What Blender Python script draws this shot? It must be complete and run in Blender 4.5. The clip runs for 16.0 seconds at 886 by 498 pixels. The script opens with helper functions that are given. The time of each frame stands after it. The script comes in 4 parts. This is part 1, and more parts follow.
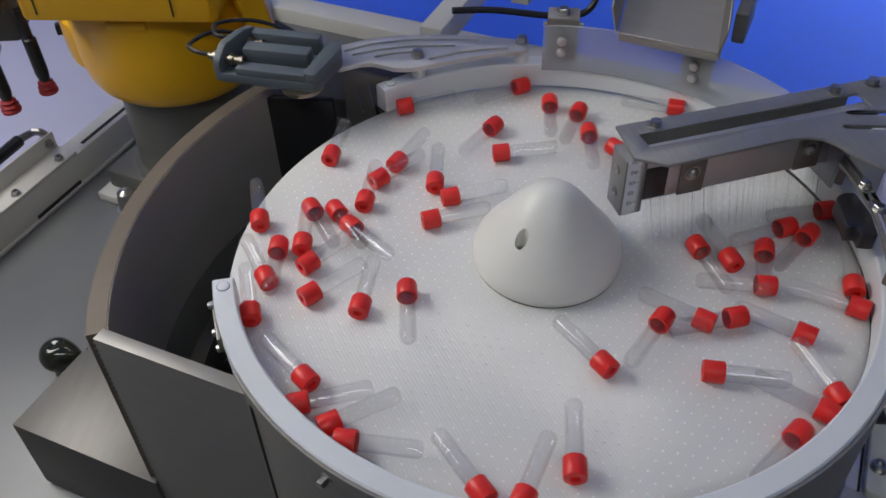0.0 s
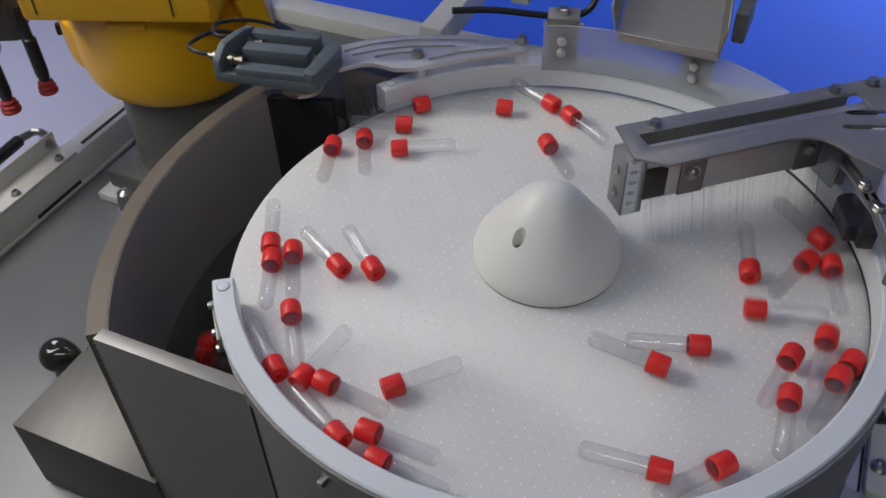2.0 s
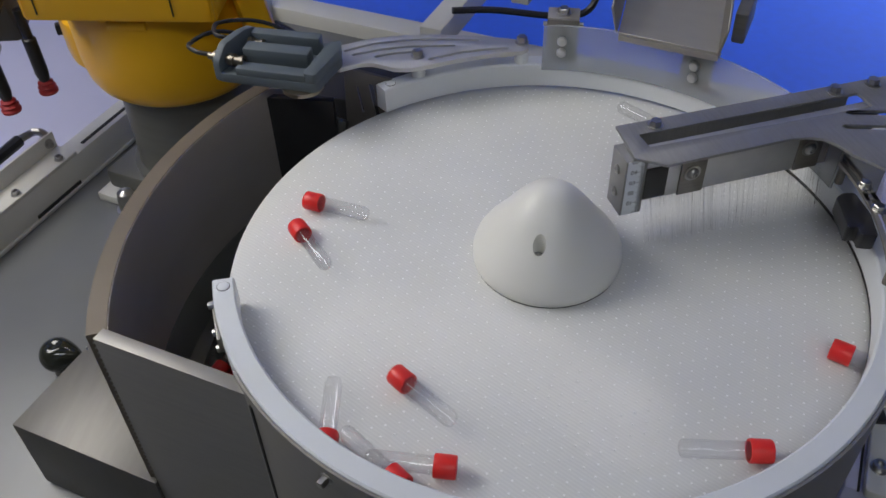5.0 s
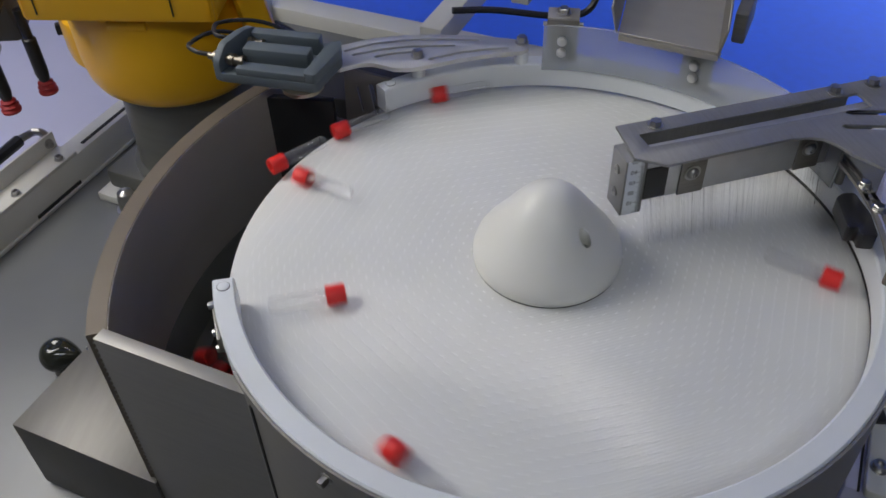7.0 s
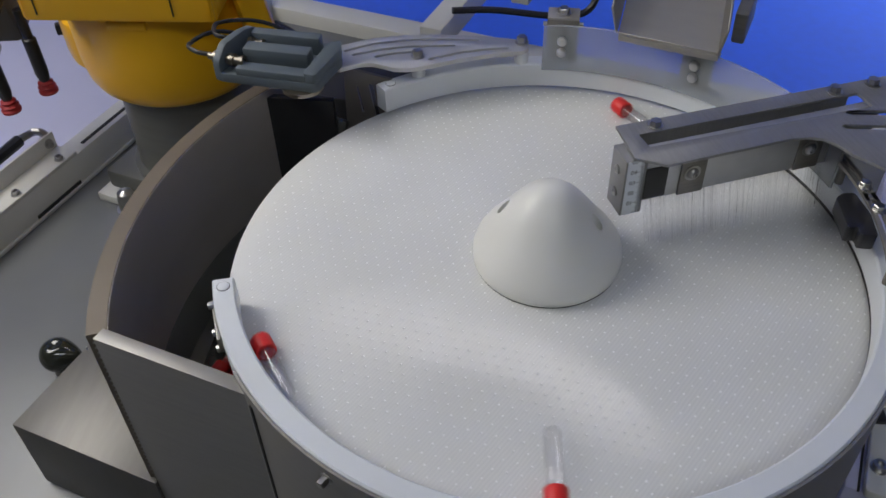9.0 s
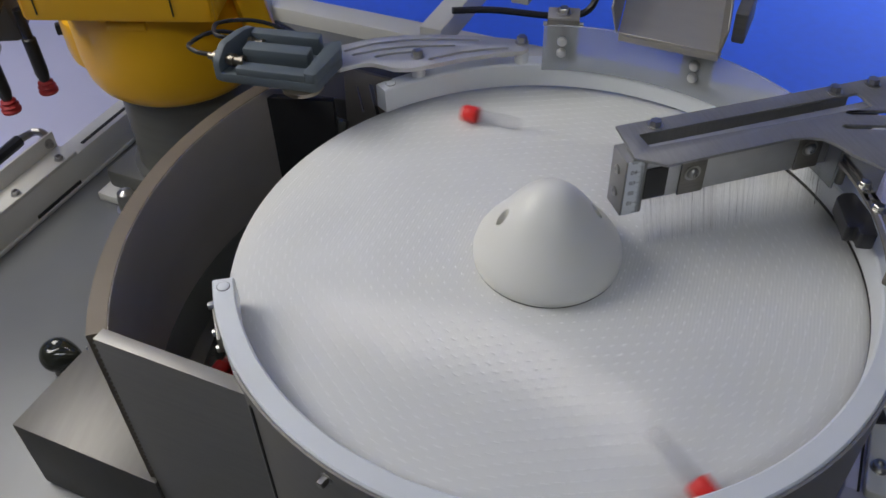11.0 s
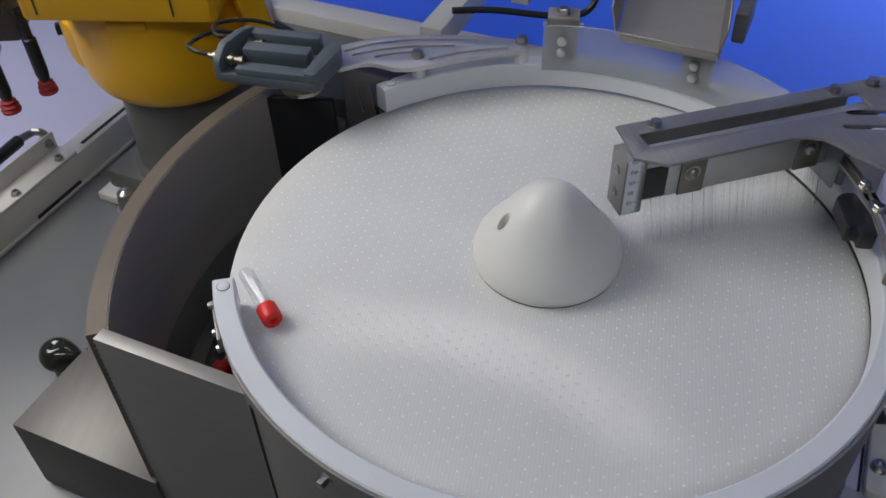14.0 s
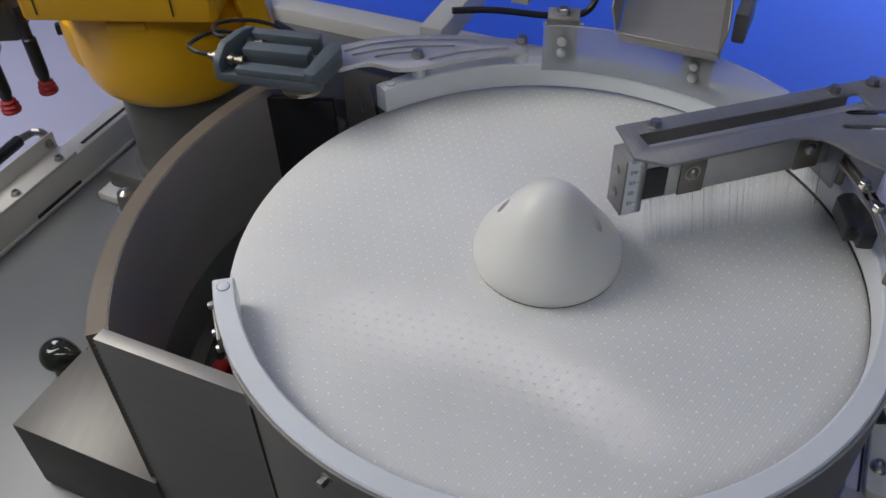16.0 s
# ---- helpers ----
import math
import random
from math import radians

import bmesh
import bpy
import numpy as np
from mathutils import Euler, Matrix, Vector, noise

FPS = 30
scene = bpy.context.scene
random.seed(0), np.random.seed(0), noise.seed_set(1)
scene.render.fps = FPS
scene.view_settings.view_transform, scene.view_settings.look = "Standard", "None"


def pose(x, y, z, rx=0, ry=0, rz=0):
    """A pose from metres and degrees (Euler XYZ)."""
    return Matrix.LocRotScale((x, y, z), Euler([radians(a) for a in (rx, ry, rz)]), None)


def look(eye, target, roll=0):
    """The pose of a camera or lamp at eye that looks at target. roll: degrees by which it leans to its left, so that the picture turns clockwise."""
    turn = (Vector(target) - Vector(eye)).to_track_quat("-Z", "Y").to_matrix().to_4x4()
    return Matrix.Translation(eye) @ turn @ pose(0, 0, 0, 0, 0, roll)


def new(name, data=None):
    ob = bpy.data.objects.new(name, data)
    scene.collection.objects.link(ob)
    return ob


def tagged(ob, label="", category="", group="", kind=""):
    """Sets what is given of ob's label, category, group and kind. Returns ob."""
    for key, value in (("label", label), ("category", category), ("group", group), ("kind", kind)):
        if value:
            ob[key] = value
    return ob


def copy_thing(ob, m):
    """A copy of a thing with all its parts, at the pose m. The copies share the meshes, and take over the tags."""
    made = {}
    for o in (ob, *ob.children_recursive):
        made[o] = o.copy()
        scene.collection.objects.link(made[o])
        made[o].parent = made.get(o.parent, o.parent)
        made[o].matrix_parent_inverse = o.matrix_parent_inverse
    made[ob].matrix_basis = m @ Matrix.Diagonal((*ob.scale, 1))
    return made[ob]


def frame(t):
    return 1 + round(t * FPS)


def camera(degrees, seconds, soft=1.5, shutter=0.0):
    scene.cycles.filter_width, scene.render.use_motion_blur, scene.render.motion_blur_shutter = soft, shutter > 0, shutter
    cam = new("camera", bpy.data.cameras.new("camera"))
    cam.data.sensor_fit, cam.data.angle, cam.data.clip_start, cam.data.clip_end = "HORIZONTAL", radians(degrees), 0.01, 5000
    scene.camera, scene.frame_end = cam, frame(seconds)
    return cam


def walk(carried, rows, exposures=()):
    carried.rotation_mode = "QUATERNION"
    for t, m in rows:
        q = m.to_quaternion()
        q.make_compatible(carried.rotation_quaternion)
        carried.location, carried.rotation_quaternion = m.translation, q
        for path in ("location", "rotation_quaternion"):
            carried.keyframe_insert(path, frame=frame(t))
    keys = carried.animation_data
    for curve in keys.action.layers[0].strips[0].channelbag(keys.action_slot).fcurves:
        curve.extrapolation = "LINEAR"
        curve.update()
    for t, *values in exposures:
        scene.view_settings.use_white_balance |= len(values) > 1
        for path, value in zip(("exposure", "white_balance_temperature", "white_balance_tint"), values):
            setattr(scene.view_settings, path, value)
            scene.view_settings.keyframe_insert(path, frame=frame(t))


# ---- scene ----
EYE = (0.0, -0.5276, 0.5028)
WAY = (-0.11777, 0.71779, -0.68623)
cam = camera(53.75, 16.0, soft=1.6, shutter=0.2)
here = look(EYE, (EYE[0] + WAY[0], EYE[1] + WAY[1], EYE[2] + WAY[2]), -1.916)
walk(cam, [(0.0, here), (16.0, here)], exposures=[(0.0, -0.06), (16.0, -0.06)])

# ---- light ----
world = bpy.data.worlds.new("hall")
world.use_nodes = True
scene.world = world
world.node_tree.nodes["Background"].inputs[0].default_value = (0.75, 0.80, 0.92, 1)
world.node_tree.nodes["Background"].inputs[1].default_value = 0.12


def area_lamp(name, eye, target, sx, sy, watts, colour, spread=180):
    data = bpy.data.lights.new(name, "AREA")
    data.shape, data.size, data.size_y, data.energy, data.color = "RECTANGLE", sx, sy, watts, colour
    data.spread = math.radians(spread)
    ob = new(name, data)
    ob.matrix_world = look(eye, target)
    return ob


# unseen ceiling panels added as front fill and to brighten the blue carpet
CEILING = 2.2
PANELS = [(0.4, -1.8, 1.6, 0.6, 9.5, (0.80, 0.92, 1.0), 180), (3.3, 4.4, 1.6, 0.8, 135, (0.93, 0.96, 1.0), 110), (-3.3, 4.4, 1.6, 0.8, 75, (0.93, 0.96, 1.0), 100)]
for px, py, sx, sy, watts, colour, spread in PANELS:
    area_lamp("added_panel_light", (px, py, CEILING - 0.06), (px, py, 0), sx, sy, watts, colour, spread)

# unseen key lamp added over the bin's side, brightens the left
KEY_LAMP = (-1.02, 0.10, 0.78)
area_lamp("added_key_light", (KEY_LAMP[0] + 0.012, KEY_LAMP[1], KEY_LAMP[2] - 0.012), (-0.25, 0.1, 0.0), 0.7, 0.5, 6.3, (1.0, 0.985, 0.95))

# ---- materials ----


def shader(name, base, rough=0.5, metal=0.0, spec=0.5):
    mat = bpy.data.materials.new(name)
    mat.use_nodes = True
    bsdf = mat.node_tree.nodes["Principled BSDF"]
    bsdf.inputs["Base Color"].default_value = (*base, 1)
    bsdf.inputs["Roughness"].default_value = rough
    bsdf.inputs["Metallic"].default_value = metal
    bsdf.inputs["Specular IOR Level"].default_value = spec
    return mat, mat.node_tree, bsdf


def surface(name, base, rough=0.5, metal=0.0, vary=0.15, grain=40.0, stretch=(1, 1, 1), bump=0.05, fine=400.0, spec=0.5, stain=3.0, coord="Object"):
    """Two scales of noise on the colour and the roughness, and a fine relief."""
    mat, tree, bsdf = shader(name, base, rough, metal, spec)
    nodes, links = tree.nodes, tree.links
    tex = nodes.new("ShaderNodeTexCoord")
    mapping = nodes.new("ShaderNodeMapping")
    mapping.inputs["Scale"].default_value = stretch
    links.new(tex.outputs[coord], mapping.inputs[0])
    one = nodes.new("ShaderNodeTexNoise")
    one.inputs["Scale"].default_value = grain
    one.inputs["Detail"].default_value = 5
    two = nodes.new("ShaderNodeTexNoise")
    two.inputs["Scale"].default_value = stain
    two.inputs["Detail"].default_value = 4
    links.new(mapping.outputs[0], one.inputs["Vector"])
    links.new(tex.outputs[coord], two.inputs["Vector"])
    mix = nodes.new("ShaderNodeMath")
    mix.operation = "ADD"
    links.new(one.outputs["Fac"], mix.inputs[0])
    links.new(two.outputs["Fac"], mix.inputs[1])
    ramp = nodes.new("ShaderNodeValToRGB")
    ramp.color_ramp.elements[0].position, ramp.color_ramp.elements[1].position = 0.35, 0.65
    half = nodes.new("ShaderNodeMath")
    half.operation = "MULTIPLY"
    half.inputs[1].default_value = 0.5
    links.new(mix.outputs[0], half.inputs[0])
    links.new(half.outputs[0], ramp.inputs[0])
    ramp.color_ramp.elements[0].color = (*[c * (1 - vary) for c in base], 1)
    ramp.color_ramp.elements[1].color = (*[min(1, c * (1 + vary)) for c in base], 1)
    links.new(ramp.outputs[0], bsdf.inputs["Base Color"])
    span = nodes.new("ShaderNodeMapRange")
    span.inputs["To Min"].default_value, span.inputs["To Max"].default_value = max(0.02, rough * 0.8), min(1, rough * 1.25)
    links.new(half.outputs[0], span.inputs[0])
    links.new(span.outputs[0], bsdf.inputs["Roughness"])
    if bump:
        third = nodes.new("ShaderNodeTexNoise")
        third.inputs["Scale"].default_value = fine
        links.new(mapping.outputs[0], third.inputs["Vector"])
        b = nodes.new("ShaderNodeBump")
        b.inputs["Strength"].default_value, b.inputs["Distance"].default_value = bump, 0.001
        links.new(third.outputs["Fac"], b.inputs["Height"])
        links.new(b.outputs[0], bsdf.inputs["Normal"])
    return mat


# the net of nubs on the turntable's sheet: its start and its two steps
NET_0, NET_A, NET_B = (0.2050, -0.0887), (-0.0046, 0.0086), (0.0052, 0.0086)


def dimpled(name):
    """White belt sheet: fine diagonal twill, drawn up a little round each nub of the net."""
    mat, tree, bsdf = shader(name, (0.74, 0.74, 0.72), 0.10, 0, 0.5)
    nodes, links = tree.nodes, tree.links

    def math_node(kind, one, two):
        node = nodes.new("ShaderNodeMath")
        node.operation = kind
        for k, value in enumerate((one, two)):
            if isinstance(value, (int, float)):
                node.inputs[k].default_value = value
            else:
                links.new(value, node.inputs[k])
        return node.outputs[0]

    def vector_node(kind, one, two, out=0):
        node = nodes.new("ShaderNodeVectorMath")
        node.operation = kind
        for k, value in enumerate((one, two)):
            if isinstance(value, tuple):
                node.inputs[k].default_value = value
            elif value is not None:
                links.new(value, node.inputs[k])
        return node.outputs[out]

    tex = nodes.new("ShaderNodeTexCoord").outputs["Object"]
    weaves = []
    for turn, scale, distort in ((23, 116, 1.6), (-62, 170, 0.8)):
        mapping = nodes.new("ShaderNodeMapping")
        mapping.inputs["Rotation"].default_value = (0, 0, math.radians(turn))
        links.new(tex, mapping.inputs[0])
        weave = nodes.new("ShaderNodeTexWave")
        weave.inputs["Scale"].default_value = scale
        weave.inputs["Distortion"].default_value = distort
        weave.inputs["Detail"].default_value = 2.0
        weave.inputs["Detail Scale"].default_value = 0.8
        links.new(mapping.outputs[0], weave.inputs["Vector"])
        weaves.append(weave.outputs["Fac"])
    # distance to the nearest nub of the net
    (ax, ay), (bx, by) = NET_A, NET_B
    det = ax * by - ay * bx
    moved = vector_node("SUBTRACT", tex, (*NET_0, 0.0))
    across = vector_node("DOT_PRODUCT", moved, (by / det, -bx / det, 0), 1)
    along = vector_node("DOT_PRODUCT", moved, (-ay / det, ax / det, 0), 1)
    cell = nodes.new("ShaderNodeCombineXYZ")
    for k, value in enumerate((across, along)):
        half = math_node("SUBTRACT", math_node("FRACT", math_node("ADD", value, 0.5), 0.0), 0.5)
        links.new(half, cell.inputs[k])
    gap_x = vector_node("DOT_PRODUCT", cell.outputs[0], (ax, bx, 0), 1)
    gap_y = vector_node("DOT_PRODUCT", cell.outputs[0], (ay, by, 0), 1)
    gap = nodes.new("ShaderNodeCombineXYZ")
    links.new(gap_x, gap.inputs[0])
    links.new(gap_y, gap.inputs[1])
    far = vector_node("LENGTH", gap.outputs[0], None, 1)
    rise = nodes.new("ShaderNodeMapRange")
    rise.interpolation_type = "SMOOTHSTEP"
    rise.inputs["From Min"].default_value, rise.inputs["From Max"].default_value = 0.0010, 0.0036
    rise.inputs["To Min"].default_value, rise.inputs["To Max"].default_value = 1, 0
    links.new(far, rise.inputs[0])
    height = math_node("ADD", math_node("ADD", math_node("MULTIPLY", weaves[0], 0.55), math_node("MULTIPLY", weaves[1], 0.22)), math_node("MULTIPLY", rise.outputs[0], 0.8))
    b = nodes.new("ShaderNodeBump")
    b.inputs["Strength"].default_value, b.inputs["Distance"].default_value = 0.15, 0.0004
    links.new(height, b.inputs["Height"])
    links.new(b.outputs[0], bsdf.inputs["Normal"])
    dirt = nodes.new("ShaderNodeTexNoise")
    dirt.inputs["Scale"].default_value, dirt.inputs["Detail"].default_value = 9, 7
    links.new(tex, dirt.inputs["Vector"])
    ramp = nodes.new("ShaderNodeValToRGB")
    ramp.color_ramp.elements[0].position, ramp.color_ramp.elements[1].position = 0.3, 0.7
    ramp.color_ramp.elements[0].color, ramp.color_ramp.elements[1].color = (0.70, 0.697, 0.665, 1), (0.775, 0.772, 0.745, 1)
    links.new(dirt.outputs["Fac"], ramp.inputs[0])
    # the valleys of the twill are coloured greyer, as shade of the relief
    valley_shade = nodes.new("ShaderNodeMix")
    valley_shade.data_type = "RGBA"
    valley_shade.inputs[7].default_value = (0.60, 0.60, 0.585, 1)
    links.new(math_node("MULTIPLY", math_node("SUBTRACT", 1.0, weaves[0]), 0.35), valley_shade.inputs[0])
    links.new(ramp.outputs[0], valley_shade.inputs[6])
    links.new(valley_shade.outputs[2], bsdf.inputs["Base Color"])
    return mat


def clear_plastic(name, tint, milk, gloss=0.5, sheen_least=0.0):
    """Thin clear plastic: mostly see-through, a little milky, with glossy highlights."""
    mat = bpy.data.materials.new(name)
    mat.use_nodes = True
    tree = mat.node_tree
    nodes, links = tree.nodes, tree.links
    nodes.remove(nodes["Principled BSDF"])
    out = nodes["Material Output"]
    clear = nodes.new("ShaderNodeBsdfTransparent")
    clear.inputs[0].default_value = (*tint, 1)
    haze = nodes.new("ShaderNodeBsdfDiffuse")
    haze.inputs[0].default_value = (0.8, 0.81, 0.82, 1)
    shine = nodes.new("ShaderNodeBsdfGlossy")
    shine.inputs["Roughness"].default_value = 0.06
    fres = nodes.new("ShaderNodeFresnel")
    fres.inputs[0].default_value = 1.35
    scale = nodes.new("ShaderNodeMath")
    scale.operation = "MULTIPLY"
    scale.inputs[1].default_value = gloss
    links.new(fres.outputs[0], scale.inputs[0])
    sheen = nodes.new("ShaderNodeMath")
    sheen.inputs[1].default_value = sheen_least
    links.new(scale.outputs[0], sheen.inputs[0])
    a, b = nodes.new("ShaderNodeMixShader"), nodes.new("ShaderNodeMixShader")
    a.inputs[0].default_value = milk
    links.new(clear.outputs[0], a.inputs[1])
    links.new(haze.outputs[0], a.inputs[2])
    links.new(sheen.outputs[0], b.inputs[0])
    links.new(a.outputs[0], b.inputs[1])
    links.new(shine.outputs[0], b.inputs[2])
    links.new(b.outputs[0], out.inputs[0])
    return mat


STEEL = surface("brushed_steel", (0.32, 0.305, 0.28), 0.50, 0.6, 0.07, 26, (1, 1, 9), 0.03, 300)
# steel darkened in place of the dim hall that the chute box mirrors
STEEL_DIMMED = surface("dimmed_steel", (0.135, 0.128, 0.117), 0.42, 0.6, 0.10, 22, (6, 1, 1), 0.03, 260)
STEEL_DULL = surface("dull_steel", (0.26, 0.245, 0.22), 0.5, 0.85, 0.16, 25, (1, 1, 20), 0.06, 260)
STEEL_FLAT = surface("milled_steel", (0.30, 0.297, 0.295), 0.42, 0.6, 0.10, 40, (12, 1, 1), 0.04, 300)
# bin steel browned for a warm reflection and darkened against lamp glare
STEEL_TONED = surface("toned_bin_steel", (0.17, 0.143, 0.112), 0.52, 0.6, 0.14, 18, (1, 1, 6), 0.05, 200)
# lighter copy of the bin steel, making up for weak light inside
STEEL_LIFTED = surface("lightened_bin_steel", (0.50, 0.455, 0.41), 0.36, 0.5, 0.10, 9, (1, 1, 2), 0.02, 160)
COLUMN = surface("grey_column_enamel", (0.125, 0.125, 0.115), 0.35, 0.1, 0.1, 16, (1, 1, 8), 0.04, 200)
ALU = surface("aluminium_plate", (0.55, 0.55, 0.545), 0.45, 0.85, 0.08, 60, (1, 1, 1), 0.04, 500)
CHROME = surface("bright_bolt_steel", (0.42, 0.41, 0.395), 0.30, 1.0, 0.1, 90, (1, 1, 1), 0.02, 500)
BRASS = surface("nickel_fitting", (0.30, 0.27, 0.22), 0.38, 1.0, 0.12, 90, (1, 1, 1), 0.02, 500)
DISC = dimpled("white_dimpled_sheet")
NUB = surface("white_nub_plastic", (0.88, 0.88, 0.86), 0.3, 0, 0.04, 60, (1, 1, 1), 0, 250)
POM = surface("white_plastic", (0.75, 0.74, 0.69), 0.3, 0, 0.03, 14, (1, 1, 1), 0.03, 250, 0.4)
RINGP = surface("white_ring_plastic", (0.72, 0.74, 0.76), 0.3, 0, 0.04, 18, (1, 1, 1), 0.03, 250, 0.5)
FROST = clear_plastic("frosted_sheet", (0.78, 0.81, 0.84), 0.27, 0.5)
TUBE = clear_plastic("clear_tube_plastic", (0.994, 0.994, 0.994), 0.04, 0.18, 0.075)
BRISTLE = clear_plastic("nylon_bristle", (0.996, 0.996, 0.996), 0.03, 0.01)
RED = surface("red_cap_plastic", (0.74, 0.022, 0.018), 0.40, 0, 0.05, 90, (1, 1, 1), 0.04, 600)
RED_DULL = surface("red_rubber", (0.38, 0.025, 0.03), 0.6, 0, 0.15, 90, (1, 1, 1), 0.1, 600)
YELLOW = surface("yellow_enamel", (0.88, 0.47, 0.012), 0.30, 0, 0.05, 12, (1, 1, 1), 0.03, 200)
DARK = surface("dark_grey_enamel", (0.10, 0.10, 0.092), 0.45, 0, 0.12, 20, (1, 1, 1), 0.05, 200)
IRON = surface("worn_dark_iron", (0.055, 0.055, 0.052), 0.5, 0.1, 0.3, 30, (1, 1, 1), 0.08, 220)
BLACK = surface("black_plastic", (0.018, 0.018, 0.02), 0.4, 0, 0.2, 50, (1, 1, 1), 0.05, 300)
KNOB = surface("green_black_glossy_plastic", (0.026, 0.028, 0.022), 0.10, 0, 0.2, 50, (1, 1, 1), 0.0, 300, 0.7)
HOUSING = surface("grey_brown_steel", (0.16, 0.145, 0.135), 0.45, 0.3, 0.1, 30, (1, 1, 1), 0.04, 220)
SLATE = surface("blue_grey_printed_plastic", (0.085, 0.105, 0.122), 0.5, 0, 0.10, 30, (1, 1, 14), 0.14, 180)
WHITE = surface("cream_white_enamel", (0.62, 0.61, 0.57), 0.35, 0, 0.06, 9, (1, 1, 1), 0.03, 200)
TABLE = surface("pale_grey_enamel", (0.15, 0.154, 0.158), 0.3, 0, 0.10, 6, (1, 1, 1), 0.03, 200)
GROOVE = surface("shadow_gap_black", (0.02, 0.02, 0.02), 0.7, 0, 0.1, 20, (1, 1, 1), 0, 200)
BLUE = surface("blue_carpet", (0.05, 0.18, 0.95), 0.7, 0, 0.06, 30, (1, 1, 1), 0.1, 300)
LILAC = surface("pale_lilac_panel", (0.50, 0.50, 0.66), 0.4, 0, 0.05, 5, (1, 1, 1), 0.02, 200)
WALLS = surface("pale_wall_paint", (0.42, 0.42, 0.41), 0.7, 0, 0.06, 4, (1, 1, 1), 0.05, 100)
# dark paint for the unseen east wall, to weaken fill from the right
WALL_LIGHT_CUT = surface("light_cutting_wall_paint", (0.10, 0.10, 0.105), 0.7, 0, 0.06, 4, (1, 1, 1), 0.05, 100)
CONCRETE = surface("grey_floor_paint", (0.31, 0.315, 0.32), 0.7, 0, 0.06, 4, (1, 1, 1), 0.05, 100)
PAPER = surface("ruler_tape", (0.72, 0.75, 0.78), 0.35, 0, 0.03, 40, (1, 1, 1), 0, 200)
LAMP = bpy.data.materials.new("lamp_diffuser")
LAMP.use_nodes = True
LAMP.node_tree.nodes["Principled BSDF"].inputs["Emission Color"].default_value = (1, 0.97, 0.92, 1)
LAMP.node_tree.nodes["Principled BSDF"].inputs["Emission Strength"].default_value = 3.0

# glow of the unseen arc added to put a curved glint on the turntable
GLINT_LIGHT = bpy.data.materials.new("glint_lamp_diffuser")
GLINT_LIGHT.use_nodes = True
GLINT_LIGHT.node_tree.nodes["Principled BSDF"].inputs["Emission Color"].default_value = (1, 0.98, 0.95, 1)
GLINT_LIGHT.node_tree.nodes["Principled BSDF"].inputs["Emission Strength"].default_value = 14.0

# ---- building blocks ----


def part(name, bm, material, parent=None, label="", at=None, smooth=True):
    """Links a bmesh as one mesh object under a thing or a part."""
    bmesh.ops.recalc_face_normals(bm, faces=bm.faces)
    mesh = bpy.data.meshes.new(name)
    bm.to_mesh(mesh)
    bm.free()
    mesh.materials.append(material)
    ob = new(name, mesh)
    if smooth:
        mesh.shade_smooth()
        mesh.set_sharp_from_angle(angle=radians(35))
    if at is not None:
        ob.matrix_basis = at
    if parent:
        ob.parent = parent
    return tagged(ob, label)


def thing(name, label, category, at=None, group="", kind=""):
    ob = new(name)
    ob.empty_display_size = 0.01
    if at is not None:
        ob.matrix_basis = at
    return tagged(ob, label, category, group, kind)


def box(sx, sy, sz, at=None, bevel=0.0, bm=None):
    """A bevelled box centred at the pose at."""
    made = bmesh.new()
    bmesh.ops.create_cube(made, size=1)
    bmesh.ops.scale(made, vec=(sx, sy, sz), verts=made.verts)
    if bevel:
        bmesh.ops.bevel(made, geom=made.edges[:], offset=bevel, segments=2, profile=0.5, affect="EDGES")
    if at is not None:
        bmesh.ops.transform(made, matrix=at, verts=made.verts)
    return join(bm, made)


def join(bm, made):
    if bm is None:
        return made
    mesh = bpy.data.meshes.new("joined")
    made.to_mesh(mesh)
    made.free()
    bm.from_mesh(mesh)
    bpy.data.meshes.remove(mesh)
    return bm


def lathe(profile, n=32, at=None, bm=None, start=0.0, sweep=360.0, closed=False):
    """Turns a profile of (r, z) round z. With a sweep below 360 the ends are capped when the profile is closed."""
    made = bmesh.new()
    full = abs(sweep) >= 359.9
    steps = n if full else n + 1
    rings = []
    for i in range(steps):
        a = radians(start + sweep * i / n)
        rings.append([made.verts.new((r * math.cos(a), r * math.sin(a), z)) for r, z in profile])
    m = len(profile)
    for i in range(n):
        one, two = rings[i], rings[(i + 1) % steps]
        for j in range(m if closed else m - 1):
            k = (j + 1) % m
            made.faces.new((one[j], two[j], two[k], one[k]))
    if closed and not full:
        made.faces.new(rings[0])
        made.faces.new(rings[-1][::-1])
    bmesh.ops.remove_doubles(made, verts=made.verts, dist=1e-6)
    if at is not None:
        bmesh.ops.transform(made, matrix=at, verts=made.verts)
    return join(bm, made)


def prism(points, z0, z1, bevel=0.0, at=None, bm=None):
    """An upright prism over an outline in plan."""
    made = bmesh.new()
    low = [made.verts.new((x, y, z0)) for x, y in points]
    high = [made.verts.new((x, y, z1)) for x, y in points]
    n = len(points)
    made.faces.new(low[::-1])
    made.faces.new(high)
    for i in range(n):
        made.faces.new((low[i], low[(i + 1) % n], high[(i + 1) % n], high[i]))
    bmesh.ops.recalc_face_normals(made, faces=made.faces)
    if bevel:
        bmesh.ops.bevel(made, geom=made.edges[:], offset=bevel, segments=2, profile=0.5, affect="EDGES")
    if at is not None:
        bmesh.ops.transform(made, matrix=at, verts=made.verts)
    return join(bm, made)


